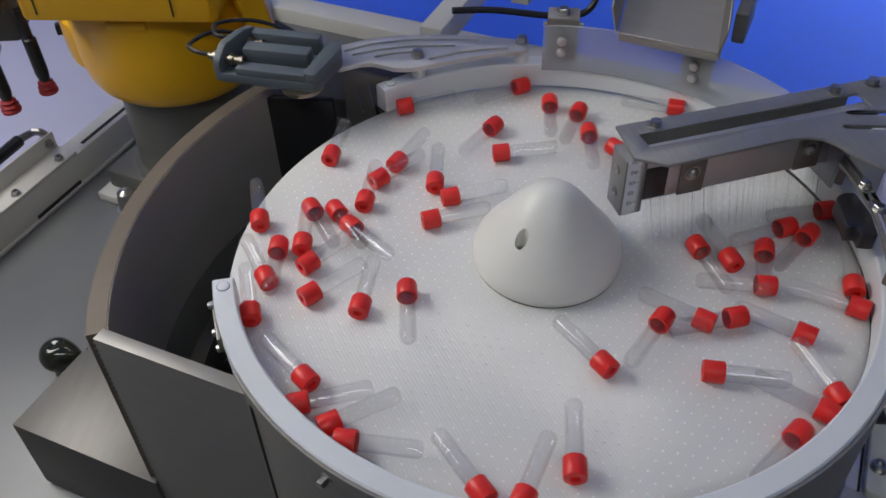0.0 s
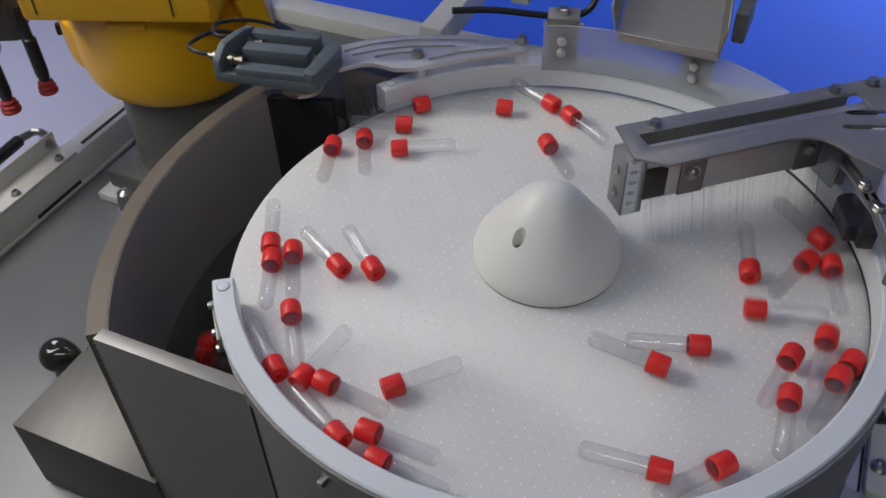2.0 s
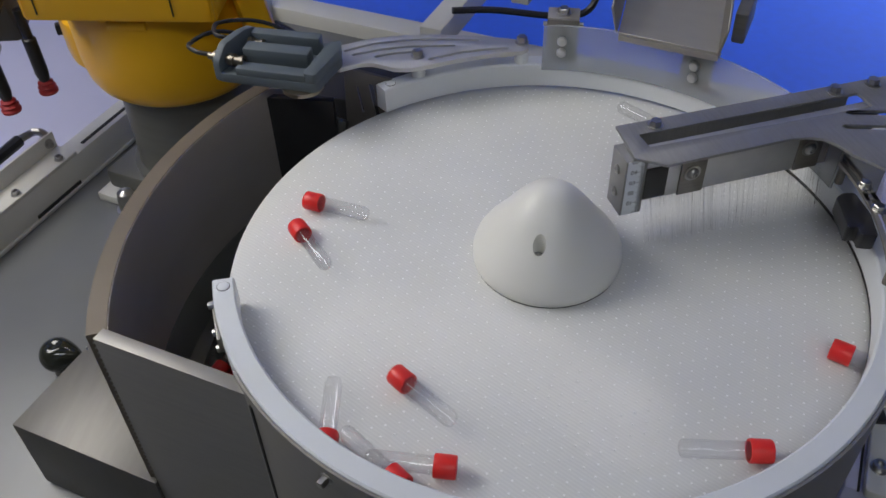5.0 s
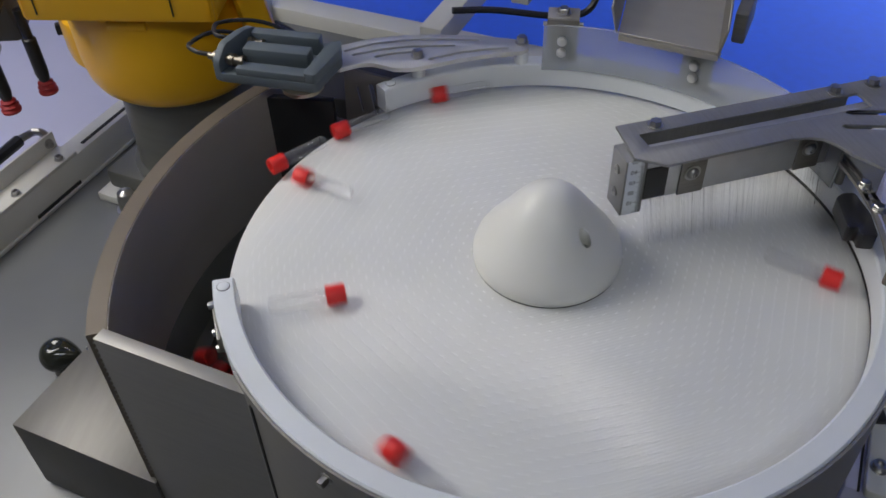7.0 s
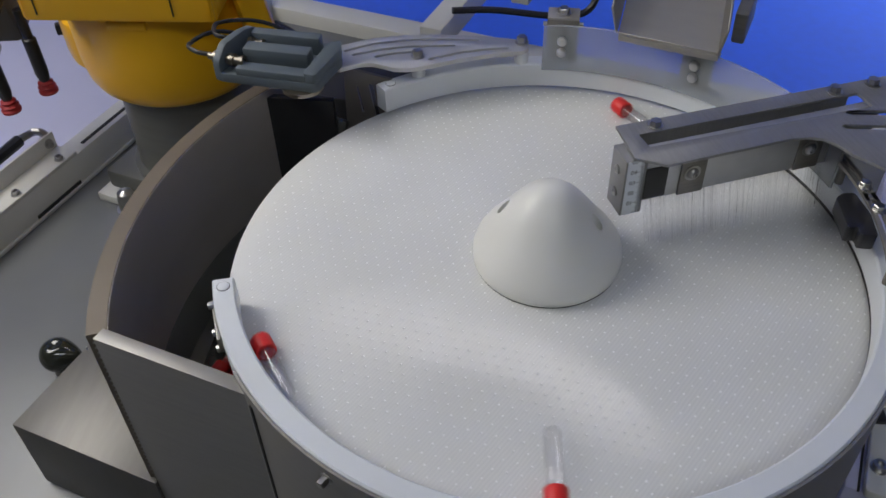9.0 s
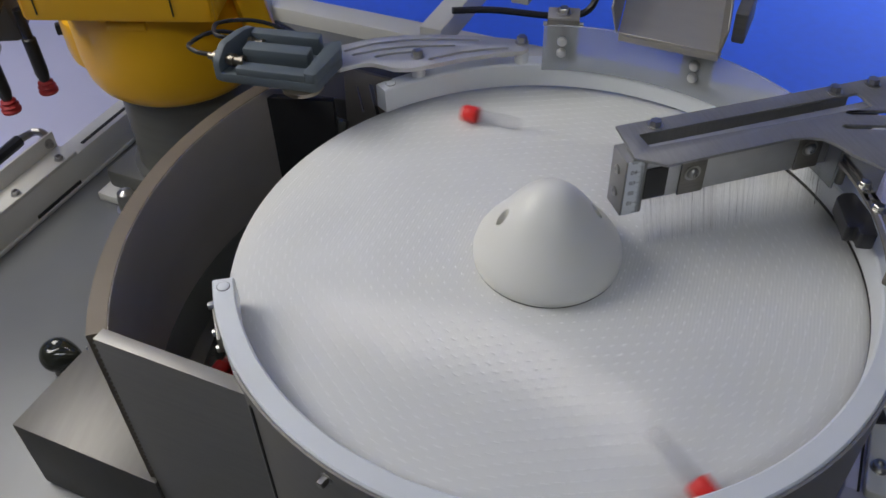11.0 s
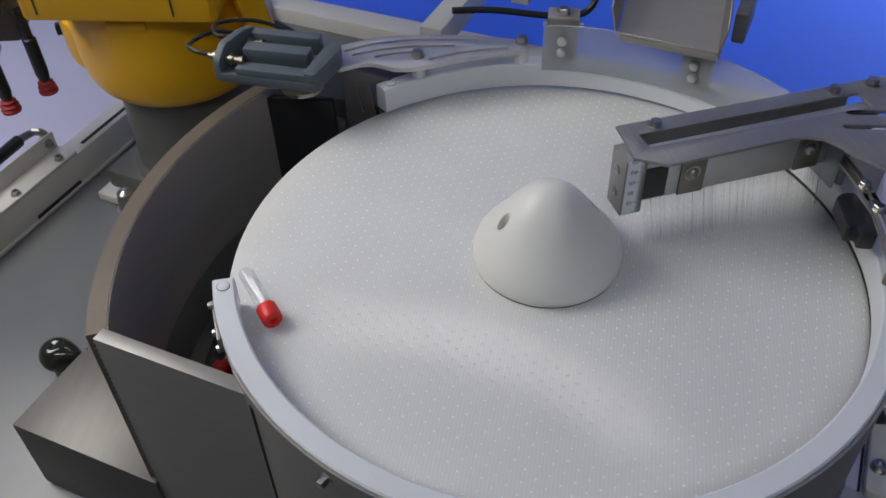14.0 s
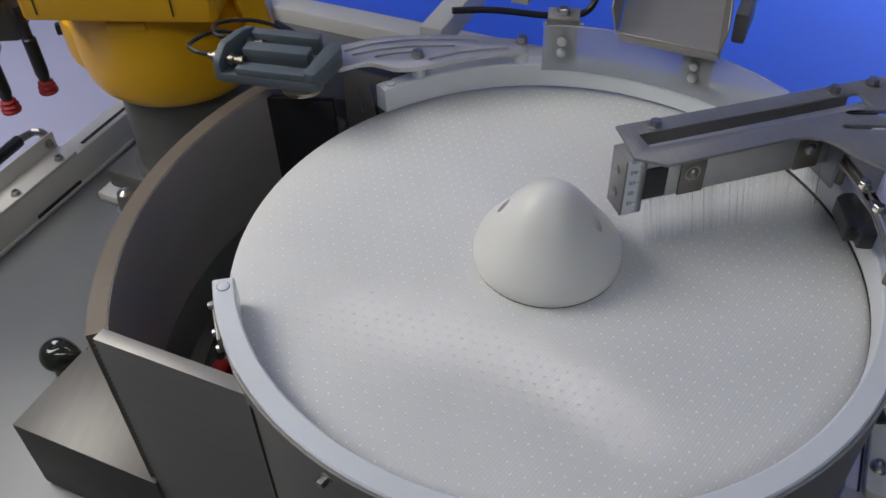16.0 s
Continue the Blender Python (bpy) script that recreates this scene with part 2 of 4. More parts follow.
def slotted(name, outline, holes, z, thick, material, parent, label="", bevel=0.0006, at=None):
    """A flat plate with through slots; z is its top."""
    curve = bpy.data.curves.new(name, "CURVE")
    curve.dimensions, curve.fill_mode = "2D", "BOTH"
    curve.extrude, curve.bevel_depth, curve.bevel_resolution, curve.offset = thick / 2 - bevel, bevel, 1, -bevel
    for pts in (outline, *holes):
        spline = curve.splines.new("POLY")
        spline.points.add(len(pts) - 1)
        for q, (x, y) in zip(spline.points, pts):
            q.co = (x, y, 0, 1)
        spline.use_cyclic_u = True
    ob = bpy.data.objects.new(name, curve)
    scene.collection.objects.link(ob)
    mesh = bpy.data.meshes.new_from_object(ob.evaluated_get(bpy.context.evaluated_depsgraph_get()))
    bpy.data.objects.remove(ob)
    bpy.data.curves.remove(curve)
    bm = bmesh.new()
    bm.from_mesh(mesh)
    bpy.data.meshes.remove(mesh)
    bmesh.ops.remove_doubles(bm, verts=bm.verts, dist=1e-6)
    bmesh.ops.translate(bm, vec=(0, 0, z - thick / 2), verts=bm.verts)
    if at is not None:
        bmesh.ops.transform(bm, matrix=at, verts=bm.verts)
    return part(name, bm, material, parent, label)


def rounded(points, radius=0.004, n=4):
    """Rounds the corners of an outline."""
    out = []
    m = len(points)
    for i in range(m):
        p, a, b = Vector(points[i]), Vector(points[i - 1]), Vector(points[(i + 1) % m])
        da, db = (a - p), (b - p)
        r = min(radius, da.length * 0.45, db.length * 0.45)
        s, e = p + da.normalized() * r, p + db.normalized() * r
        for k in range(n + 1):
            t = k / n
            q = s * (1 - t) ** 2 + p * 2 * t * (1 - t) + e * t ** 2
            out.append((q.x, q.y))
    return out


def arc_slot(path, width):
    """The outline of a slot along a line of points."""
    left, right = [], []
    n = len(path)
    for i, (x, y) in enumerate(path):
        a, b = Vector(path[max(0, i - 1)]), Vector(path[min(n - 1, i + 1)])
        d = (b - a).normalized()
        left.append((x - d.y * width / 2, y + d.x * width / 2))
        right.append((x + d.y * width / 2, y - d.x * width / 2))
    d0 = (Vector(path[1]) - Vector(path[0])).normalized() * width / 2
    d1 = (Vector(path[-1]) - Vector(path[-2])).normalized() * width / 2
    return left + [(path[-1][0] + d1.x, path[-1][1] + d1.y)] + right[::-1] + [(path[0][0] - d0.x, path[0][1] - d0.y)]


def bolt(parent, at, r=0.0045, h=0.004, washer=True, kind="hex", material=None):
    """A bolt head along local z, with its washer and socket."""
    bm = None
    if washer:
        bm = lathe([(0, 0), (r * 1.35, 0), (r * 1.35, 0.0008), (0, 0.0008)], 20)
    z = 0.0008 if washer else 0.0
    if kind == "hex":
        bm = lathe([(0, z), (r, z), (r, z + h * 0.85), (r * 0.88, z + h), (r * 0.5, z + h * 1.02), (0, z + h * 1.02)], 6, None, bm)
    elif kind == "button":
        bm = lathe([(0, z), (r, z), (r * 0.95, z + h * 0.35), (r * 0.7, z + h * 0.75), (r * 0.42, z + h * 0.9), (r * 0.42, z + h * 0.35), (0, z + h * 0.35)], 18, None, bm)
    elif kind == "dome":
        bm = lathe([(0, z), (r, z), (r, z + h * 0.5), (r * 0.85, z + h * 0.85), (r * 0.45, z + h), (0, z + h * 1.03)], 18, None, bm)
    else:
        bm = lathe([(0, z), (r, z), (r, z + h * 0.9), (r * 0.9, z + h), (r * 0.55, z + h), (r * 0.5, z + h * 0.4), (0, z + h * 0.4)], 18, None, bm)
    return part("bolt", bm, material or CHROME, parent, "", at)


def wire(name, points, radius, material, parent=None, label="", res=10):
    """A round cable along a smooth line, as a mesh."""
    pts = [Vector(q) for q in points]
    line = []
    for i in range(len(pts) - 1):
        a, b, c, d = pts[max(0, i - 1)], pts[i], pts[i + 1], pts[min(len(pts) - 1, i + 2)]
        for k in range(res):
            t = k / res
            line.append(0.5 * ((2 * b) + (c - a) * t + (2 * a - 5 * b + 4 * c - d) * t * t + (3 * b - a - 3 * c + d) * t ** 3))
    line.append(pts[-1])
    bm = bmesh.new()
    rings = []
    for i, q in enumerate(line):
        d = (line[min(i + 1, len(line) - 1)] - line[max(i - 1, 0)]).normalized()
        side = d.cross(Vector((0, 0, 1)))
        side = side.normalized() if side.length > 1e-3 else Vector((1, 0, 0))
        up = side.cross(d)
        rings.append([bm.verts.new(q + radius * (math.cos(a) * side + math.sin(a) * up)) for a in [k * math.tau / 8 for k in range(8)]])
    for one, two in zip(rings, rings[1:]):
        for k in range(8):
            bm.faces.new((one[k], one[(k + 1) % 8], two[(k + 1) % 8], two[k]))
    bm.faces.new(rings[0])
    bm.faces.new(rings[-1][::-1])
    return part(name, bm, material, parent, label)


def turned(x, y, z, direction):
    """A pose at x, y, z whose local z points along direction."""
    q = Vector(direction).to_track_quat("Z", "Y").to_matrix().to_4x4()
    return Matrix.Translation((x, y, z)) @ q


# The machine's frame is turned against the turntable's axes.
TURN = -16.0
UX, UY = math.cos(radians(TURN)), math.sin(radians(TURN))


def at_frame(u, v, z=0.0, rz=0.0):
    return pose(u * UX - v * UY, u * UY + v * UX, z, 0, 0, TURN + rz)


TABLE_Z = -0.27
FLOOR_Z = -1.05

# ---- the hall ----


def hall():
    floor = part("floor", box(9, 9, 0.1, pose(0, 1.2, FLOOR_Z - 0.05)), CONCRETE, None, "plain grey hall floor")
    tagged(floor, category="floor", kind="structure")
    carpet = part("carpet", box(8, 4.6, 0.012, pose(0, 3.2, FLOOR_Z + 0.006)), BLUE, None, "bright blue carpet of an exhibition hall")
    tagged(carpet, category="carpet", kind="structure")
    # the east wall is darkened so that less light bounces from that side
    for name, x, y, sx, sy in (("wall_north", 0, 5.7, 9, 0.1), ("wall_south", 0, -3.3, 9, 0.1), ("wall_west", -4.5, 1.2, 0.1, 8.9), ("wall_east", 4.5, 1.2, 0.1, 8.9)):
        w = part(name, box(sx, sy, CEILING - FLOOR_Z, pose(x, y, (CEILING + FLOOR_Z) / 2)), WALL_LIGHT_CUT if name == "wall_east" else WALLS, None, "plain unseen wall, darkened to cut light from the right" if name == "wall_east" else "plain pale grey painted hall wall")
        tagged(w, category="wall", kind="structure")
    c = part("ceiling", box(9, 9, 0.1, pose(0, 1.2, CEILING + 0.05)), WALLS, None, "plain pale grey hall ceiling")
    tagged(c, category="ceiling", kind="structure")
    # bodies of the added panels, all out of view
    for px, py, sx, sy, watts, colour, spread in PANELS:
        lamp = thing("added_ceiling_lamp", "added flat white rectangular ceiling panel lamp, out of view, switched on", "lamp", pose(px, py, CEILING), "ceiling lamps")
        part("frame", box(sx + 0.06, sy + 0.06, 0.03, pose(0, 0, -0.016), 0.003), WHITE, lamp)
        part("diffuser", box(sx, sy, 0.008, pose(0, 0, -0.036), 0.002), LAMP, lamp, "glowing white diffuser")


# body of the added key lamp, kept out of view
def bar_lamp():
    b = thing("bar_lamp", "added wide white key lamp, out of view, switched on", "lamp", pose(0, 0, 0))
    m = look(KEY_LAMP, (-0.25, 0.1, 0.0))
    part("housing", box(0.74, 0.54, 0.03, m @ pose(0, 0, 0.02), 0.004), WHITE, b)
    part("diffuser", box(0.7, 0.5, 0.006, m @ pose(0, 0, 0.002), 0.001), LAMP, b, "glowing white diffuser")
    part("hanger", lathe([(0, 0.02), (0.008, 0.02), (0.008, CEILING - KEY_LAMP[2]), (0, CEILING - KEY_LAMP[2])], 16, pose(*KEY_LAMP)), STEEL, b)


# invented arc lamp, shaped so that its reflection forms the disc's glint
def ring_lamp():
    r = thing("added_arc_lamp", "added white glowing curved lamp, out of view, for the turntable's glint", "lamp", pose(-0.257, -0.152, 0.6))
    part("housing", lathe([(0.56, 0.012), (0.63, 0.012), (0.63, 0.03), (0.56, 0.03)], 60, None, None, 34, 78, True), WHITE, r)
    part("diffuser", lathe([(0.588, 0.004), (0.600, 0.004), (0.600, 0.0118), (0.588, 0.0118)], 60, None, None, 43, 58, True), GLINT_LIGHT, r, "glowing white curved strip that makes the glint")
    part("hanger", lathe([(0, 0.03), (0.01, 0.03), (0.01, CEILING - 0.6), (0, CEILING - 0.6)], 16, pose(0.154, 0.574, 0)), STEEL, r)


# ---- the machine's table and frame ----


def machine_table():
    t = thing("machine_table", "pale grey enamelled machine table with cream steel edge beams", "table", at_frame(0, 0, TABLE_Z))
    part("tabletop", box(2.0, 1.14, 0.04, pose(-0.55, 0.10, -0.02), 0.004), TABLE, t)
    part("side_sheet", box(0.72, 1.1, 0.004, pose(-1.15, 0.10, 0.003), 0.001), LILAC, t, "pale lilac side sheet")
    for u, v in ((-1.4, 0.55), (0.35, 0.55), (-1.4, -0.4), (0.35, -0.4)):
        part("leg", box(0.08, 0.08, TABLE_Z - FLOOR_Z - 0.04, pose(u, v, -(TABLE_Z - FLOOR_Z + 0.04) / 2), 0.004), WHITE, t)
    # back edge beam
    part("edge_beam", box(2.0, 0.05, 0.055, pose(-0.55, 0.69, 0.0), 0.006), WHITE, t, "cream white steel edge beam")


def side_rail():
    r = thing("linear_rail", "cream white steel rail with a black handle and screws", "rail", at_frame(-0.748, 0.0, TABLE_Z))
    part("beam", box(0.034, 1.24, 0.048, pose(0.0, 0.05, 0.024), 0.002), WHITE, r)
    part("groove", box(0.007, 0.42, 0.004, pose(0.006, 0.40, 0.0465), 0.001), GROOVE, r)
    part("cable_slot", box(0.004, 0.085, 0.007, pose(0.0164, 0.115, 0.007), 0.001), GROOVE, r)
    part("foot_strip", box(0.004, 1.2, 0.005, pose(0.0185, 0.05, 0.003), 0.001), WHITE, r)
    part("carriage", box(0.037, 0.46, 0.006, pose(0.0, -0.062, 0.0512), 0.0015), WHITE, r)
    part("flange", box(0.004, 0.46, 0.027, pose(-0.0165, -0.062, 0.0650), 0.0015), WHITE, r)
    for v in (0.063, 0.144, -0.02):
        bolt(r, pose(0.0095, v, 0.0542), 0.0052, 0.005, True, "socket")
    bolt(r, turned(-0.0145, 0.155, 0.066, (1, 0, 0)), 0.0052, 0.005, True, "socket")
    wire("handle", [(-0.019, 0.160, 0.074), (-0.026, 0.158, 0.080), (-0.036, 0.153, 0.080), (-0.040, 0.138, 0.080), (-0.0395, 0.125, 0.080)], 0.0055, CHROME, r, "bent steel handle end")
    wire("grip", [(-0.0395, 0.132, 0.080), (-0.0375, 0.10, 0.080), (-0.035, 0.0, 0.080)], 0.0085, BLACK, r, "black handle grip")


def robot():
    r = thing("robot", "yellow enamelled industrial robot base on a dark grey column", "robot", pose(-0.485, 0.40, TABLE_Z))
    part("pad", box(0.226, 0.226, 0.014, pose(0.004, 0.002, 0.0072, 0, 0, TURN), 0.003), WHITE, r, "cream white base pad")
    part("foot", box(0.205, 0.196, 0.030, pose(0.004, 0.004, 0.0295, 0, 0, TURN), 0.006), DARK, r)
    part("column", lathe([(0, 0.018), (0.094, 0.018), (0.094, 0.05), (0.0865, 0.056), (0.085, 0.062), (0.085, 0.19), (0, 0.19)], 56), COLUMN, r, "dark grey cylindrical column")
    part("shoulder", lathe([(0, 0.176), (0.088, 0.176), (0.100, 0.180), (0.108, 0.188), (0.113, 0.200), (0.116, 0.222), (0.117, 0.36), (0.11, 0.38), (0, 0.38)], 64), YELLOW, r, "yellow enamelled turning shoulder")
    part("shoulder_step", prism(rounded([(-0.148, -0.01), (-0.106, -0.062), (-0.02, -0.09), (0.0, 0.08), (-0.12, 0.07)], 0.02, 6), 0.205, 0.262, 0.004), YELLOW, r, "yellow cast shoulder step")
    part("stop_block", box(0.012, 0.012, 0.014, pose(-0.142, -0.016, 0.232, 0, 0, 30), 0.002), BLACK, r, "small black rubber stop")
    part("cover", prism(rounded([(-0.105, 0.028), (-0.098, -0.03), (0.115, -0.03), (0.115, 0.03)], 0.006, 3), 0.312, 0.46, 0.005, pose(0, -0.105, 0, 0, 0, 4)), YELLOW, r, "raised yellow cover plate")
    part("arm_casting", prism(rounded([(-0.17, 0.03), (-0.15, -0.06), (-0.06, -0.10), (0.05, -0.09), (0.05, 0.08), (-0.14, 0.1)], 0.03, 6), 0.34, 0.45, 0.012), YELLOW, r, "yellow arm casting")
    for x in (-0.078, 0.072):
        part("cover_seam", box(0.0014, 0.0016, 0.09, pose(x, -0.1355 + 0.07 * x, 0.366, 0, 0, 4)), GROOVE, r)
    part("bolt_plate", box(0.022, 0.003, 0.012, pose(0.052, -0.1325, 0.352, 0, 0, 4), 0.001), STEEL, r)
    for x in (0.047, 0.057):
        bolt(r, turned(x, -0.1338, 0.352, (0.07, -1, 0)), 0.0026, 0.002, False, "socket")
    part("panel_edge", box(0.045, 0.006, 0.010, pose(0.006, -0.1150, 0.298, 0, 0, 2), 0.0012), YELLOW, r)
    part("rib", box(0.034, 0.07, 0.2, pose(0.122, -0.045, 0.31, 0, -10, 30), 0.010), YELLOW, r)
    for a in (-127, -60, 28, 120):
        q = radians(a)
        bolt(r, pose(0.127 * math.cos(q), 0.127 * math.sin(q), 0.0145), 0.0125, 0.030, True, "dome")


def gripper():
    g = thing("suction_gripper", "dark suction gripper with ribbed red rubber cups on a robot arm", "gripper", pose(-0.672, 0.341, -0.118))
    part("block", box(0.06, 0.06, 0.045, pose(-0.052, -0.01, 0.078, 0, 0, 20), 0.005), STEEL_DULL, g)
    part("arm", box(0.07, 0.06, 0.16, pose(-0.035, 0.03, 0.15, 14, 0, 10), 0.01), DARK, g)
    part("link", box(0.14, 0.05, 0.05, pose(0.01, 0.075, 0.13, 0, 25, 10), 0.008), DARK, g)
    for x, y, z, h in ((-0.014, -0.028, 0.0, 0.085), (0.013, 0.019, 0.0, 0.10), (-0.06, -0.05, 0.0, 0.085)):
        stem = part("stem", lathe([(0, 0), (0.006, 0), (0.0075, 0.006), (0.0085, 0.012), (0.0085, h * 0.6), (0.006, h * 0.62), (0.006, h), (0, h)], 20, pose(x, y, z + 0.017)), BLACK, g)
        part("cup", lathe([(0.004, 0), (0.0118, 0), (0.0125, 0.003), (0.008, 0.006), (0.0118, 0.009), (0.0078, 0.012), (0.010, 0.015), (0.005, 0.018)], 20, pose(x, y, z)), RED_DULL, stem, "ribbed red rubber cup")
    wire("hose", [(-0.02, -0.03, 0.11), (0.01, -0.05, 0.12), (0.03, -0.02, 0.16), (0.0, 0.05, 0.19)], 0.005, BLACK, g, "black bent hose")


hall()
bar_lamp()
ring_lamp()
machine_table()
side_rail()
robot()
gripper()

# ---- feeder body, bin and ring ----
RIN, ROUT, RTOP = 0.2505, 0.2675, 0.029
GAP_A, GAP_B = 132.5, 199.0


def feeder_body():
    b = thing("feeder_body", "brushed stainless steel drum body under the turntable", "machine body", pose(0, 0, TABLE_Z))
    d = -TABLE_Z
    part("drum", lathe([(0.2680, 0.0), (0.2700, 0.0), (0.2700, d + 0.0272), (0.2680, d + 0.0272)], 96, None, None, 219, 136, True), STEEL, b)
    part("core", lathe([(0, 0.0), (0.2, 0.0), (0.2, d - 0.02), (0, d - 0.02)], 64), DARK, b)
    part("seam", box(0.003, 0.004, d + 0.016, pose(0.2698 * math.cos(radians(224.6)), 0.2698 * math.sin(radians(224.6)), d / 2 + 0.009, 0, 0, 224.6), 0.001), GROOVE, b)
    for a in (241.8, 271.8, 301.8, 331.8):
        c, s = math.cos(radians(a)), math.sin(radians(a))
        bolt(b, turned(0.270 * c, 0.270 * s, d + 0.0165, (c, s, 0)), 0.0036, 0.006, True, "hex")


def guard_ring():
    ring = thing("guard_ring", "thick milky white plastic guard ring, open on one side", "guard ring", pose(0, 0, 0))
    prof = [(RIN, 0.0036), (ROUT, 0.0024), (ROUT, RTOP - 0.0015), (ROUT - 0.0015, RTOP), (RIN + 0.0015, RTOP), (RIN, RTOP - 0.0015)]
    part("ring", lathe(prof, 160, None, None, GAP_B, GAP_A + 360 - GAP_B, True), RINGP, ring)
    for a in (GAP_B + 1.9, GAP_A - 2.6):
        c, s = math.cos(radians(a)), math.sin(radians(a))
        part("plug", lathe([(0, -0.001), (0.0046, -0.001), (0.0046, 0.0006), (0.004, 0.001), (0, 0.001)], 24, pose(0.259 * c, 0.259 * s, RTOP)), RINGP, ring)
        part("plug_joint", lathe([(0.0046, -0.001), (0.0051, -0.001), (0.0051, 0.0003), (0.0046, 0.0003)], 24, pose(0.259 * c, 0.259 * s, RTOP), None, 0, 360, True), GROOVE, ring)
    # black strip put in for the shade between ring and disc
    part("gap_shade", lathe([(0.2507, -0.0008), (0.2520, -0.0008), (0.2520, 0.0034), (0.2507, 0.0034)], 60, None, None, -46, 90, True), GROOVE, ring, "black strip for the shade in the gap under the ring")
    for a, z in ((202, 0.012), (206.5, 0.004), (208.5, -0.004)):
        c, s = math.cos(radians(a)), math.sin(radians(a))
        bolt(ring, turned(ROUT * c, ROUT * s, z + 0.004, (c, s, 0)), 0.003, 0.005, True, "hex")
    part("hinge_strip", box(0.003, 0.042, 0.014, pose(0.269 * math.cos(radians(205)), 0.269 * math.sin(radians(205)), 0.008, 0, 0, 205), 0.0008), STEEL, ring)


def bin_box():
    b = thing("collecting_bin", "curved stainless steel collecting bin beside the turntable, dark inside", "bin", pose(0, 0, 0))
    # curved outer wall with a flat rim, from the front corner to the back
    part("curved_wall", lathe([(0.3475, -0.25), (0.3625, -0.25), (0.3625, 0.02), (0.3475, 0.02)], 72, None, None, 139, 64.6, True), STEEL_TONED, b)
    # thin lighter skin that brightens the wall's inside by colour
    part("lightened_inner_face", lathe([(0.3466, -0.23), (0.3474, -0.23), (0.3474, 0.0192), (0.3466, 0.0192)], 72, None, None, 139, 64.2, True), STEEL_LIFTED, b, "inner face of the steel wall, coloured lighter in place of light")
    # dark band stands in for the front wall's shadow down in the bin
    part("lower_shade", lathe([(0.3448, -0.217), (0.3462, -0.217), (0.3462, -0.115), (0.3448, -0.118)], 72, None, None, 139, 64, True), DARK, b, "dark band painted for the front wall's shadow")
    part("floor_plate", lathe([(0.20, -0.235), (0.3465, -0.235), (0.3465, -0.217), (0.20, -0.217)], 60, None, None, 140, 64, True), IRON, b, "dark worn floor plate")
    a, c = Vector((-0.3255, -0.1475)), Vector((-0.1935, -0.1845))
    d = (c - a).normalized()
    n = Vector((-d.y, d.x))
    pts = [a, c, c + n * 0.0115 - d * 0.018, a + n * 0.0115]
    part("front_wall", prism([tuple(q) for q in pts], TABLE_Z + 0.002, 0.0205, 0.0006), STEEL, b)
    # weld bead at the corner
    bm = None
    for k in range(34):
        z = 0.016 - k * 0.0056
        bm = lathe([(0, -0.0012), (0.0005, -0.0006), (0.0007, 0), (0.0005, 0.0006), (0, 0.0012)], 7, pose(a.x - 0.0002, a.y - 0.0002, z), bm)
    part("weld_bead", bm, STEEL, b)
    for k in range(14):
        ang = 205 - k * 4.8
        bolt(b, turned(0.3622 * math.cos(radians(ang)), 0.3622 * math.sin(radians(ang)), 0.016, (math.cos(radians(ang)), math.sin(radians(ang)), 0)), 0.0012, 0.001, False, "button")
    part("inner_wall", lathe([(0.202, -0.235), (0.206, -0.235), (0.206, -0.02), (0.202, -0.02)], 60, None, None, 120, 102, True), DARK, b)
    # back end plate
    part("back_wall", prism([(-0.294, 0.186), (-0.224, 0.186), (-0.224, 0.194), (-0.294, 0.194)], -0.2, 0.012, 0.0006), BLACK, b, "black back plate")
    # low chute box beside the bin
    lowb = [(-0.325, -0.1515), (-0.4845, -0.1075), (-0.430, 0.079), (-0.33, 0.050)]
    part("chute_box", prism(lowb, TABLE_Z + 0.004, -0.17, 0.0012), STEEL_DIMMED, b, "low brushed steel chute box")


def drive_housing():
    d = thing("drive_housing", "dark drive housing with a slotted grey-brown plate behind the bin", "housing", pose(-0.235, 0.285, TABLE_Z))
    part("case", box(0.16, 0.09, 0.235, pose(0.025, 0.015, 0.118, 0, 0, -12), 0.006), BLACK, d)
    plate = [(-0.028, -0.10), (0.028, -0.10), (0.026, 0.030), (-0.022, 0.042)]
    slots = [arc_slot([(0.004, 0.022), (0.009, -0.016)], 0.0045), arc_slot([(-0.010, 0.020), (-0.006, -0.010)], 0.0018)]
    slotted("plate", plate, slots, 0.0, 0.004, HOUSING, d, "slotted grey-brown steel plate", 0.0006, pose(0.043, -0.082, 0.270, 90, 0, 0))
    part("plate_arm", box(0.04, 0.06, 0.03, pose(0.043, -0.052, 0.185), 0.003), BLACK, d)
    part("clip", box(0.030, 0.010, 0.020, pose(0.005, -0.086, 0.243, -20, 8, -14), 0.003), IRON, d, "dark clip block")
    bolt(d, turned(0.000, -0.0915, 0.245, (-0.2, -1, 0.35)), 0.0035, 0.004, True, "socket")


def knob():
    k = thing("ball_knob", "glossy dark green-black rounded knob on a short steel stem", "knob", pose(-0.532, 0.034, TABLE_Z))
    bm = bmesh.new()
    bmesh.ops.create_uvsphere(bm, u_segments=40, v_segments=24, radius=1)
    for q in bm.verts:
        x, y, z = q.co
        # an oval, drawn out into a neck on one side and dished on top
        reach = 0.0205 + 0.008 * max(0.0, x) ** 2
        q.co = (x * reach, y * (0.020 - 0.003 * max(0.0, x)), 0.026 + z * 0.020 - 0.004 * max(0.0, z) * math.exp(-8 * (x * x + y * y)))
    part("ball", bm, KNOB, k)
    part("stem", lathe([(0, 0), (0.012, 0), (0.012, 0.008), (0, 0.008)], 20), CHROME, k)


feeder_body()
drive_housing()
guard_ring()
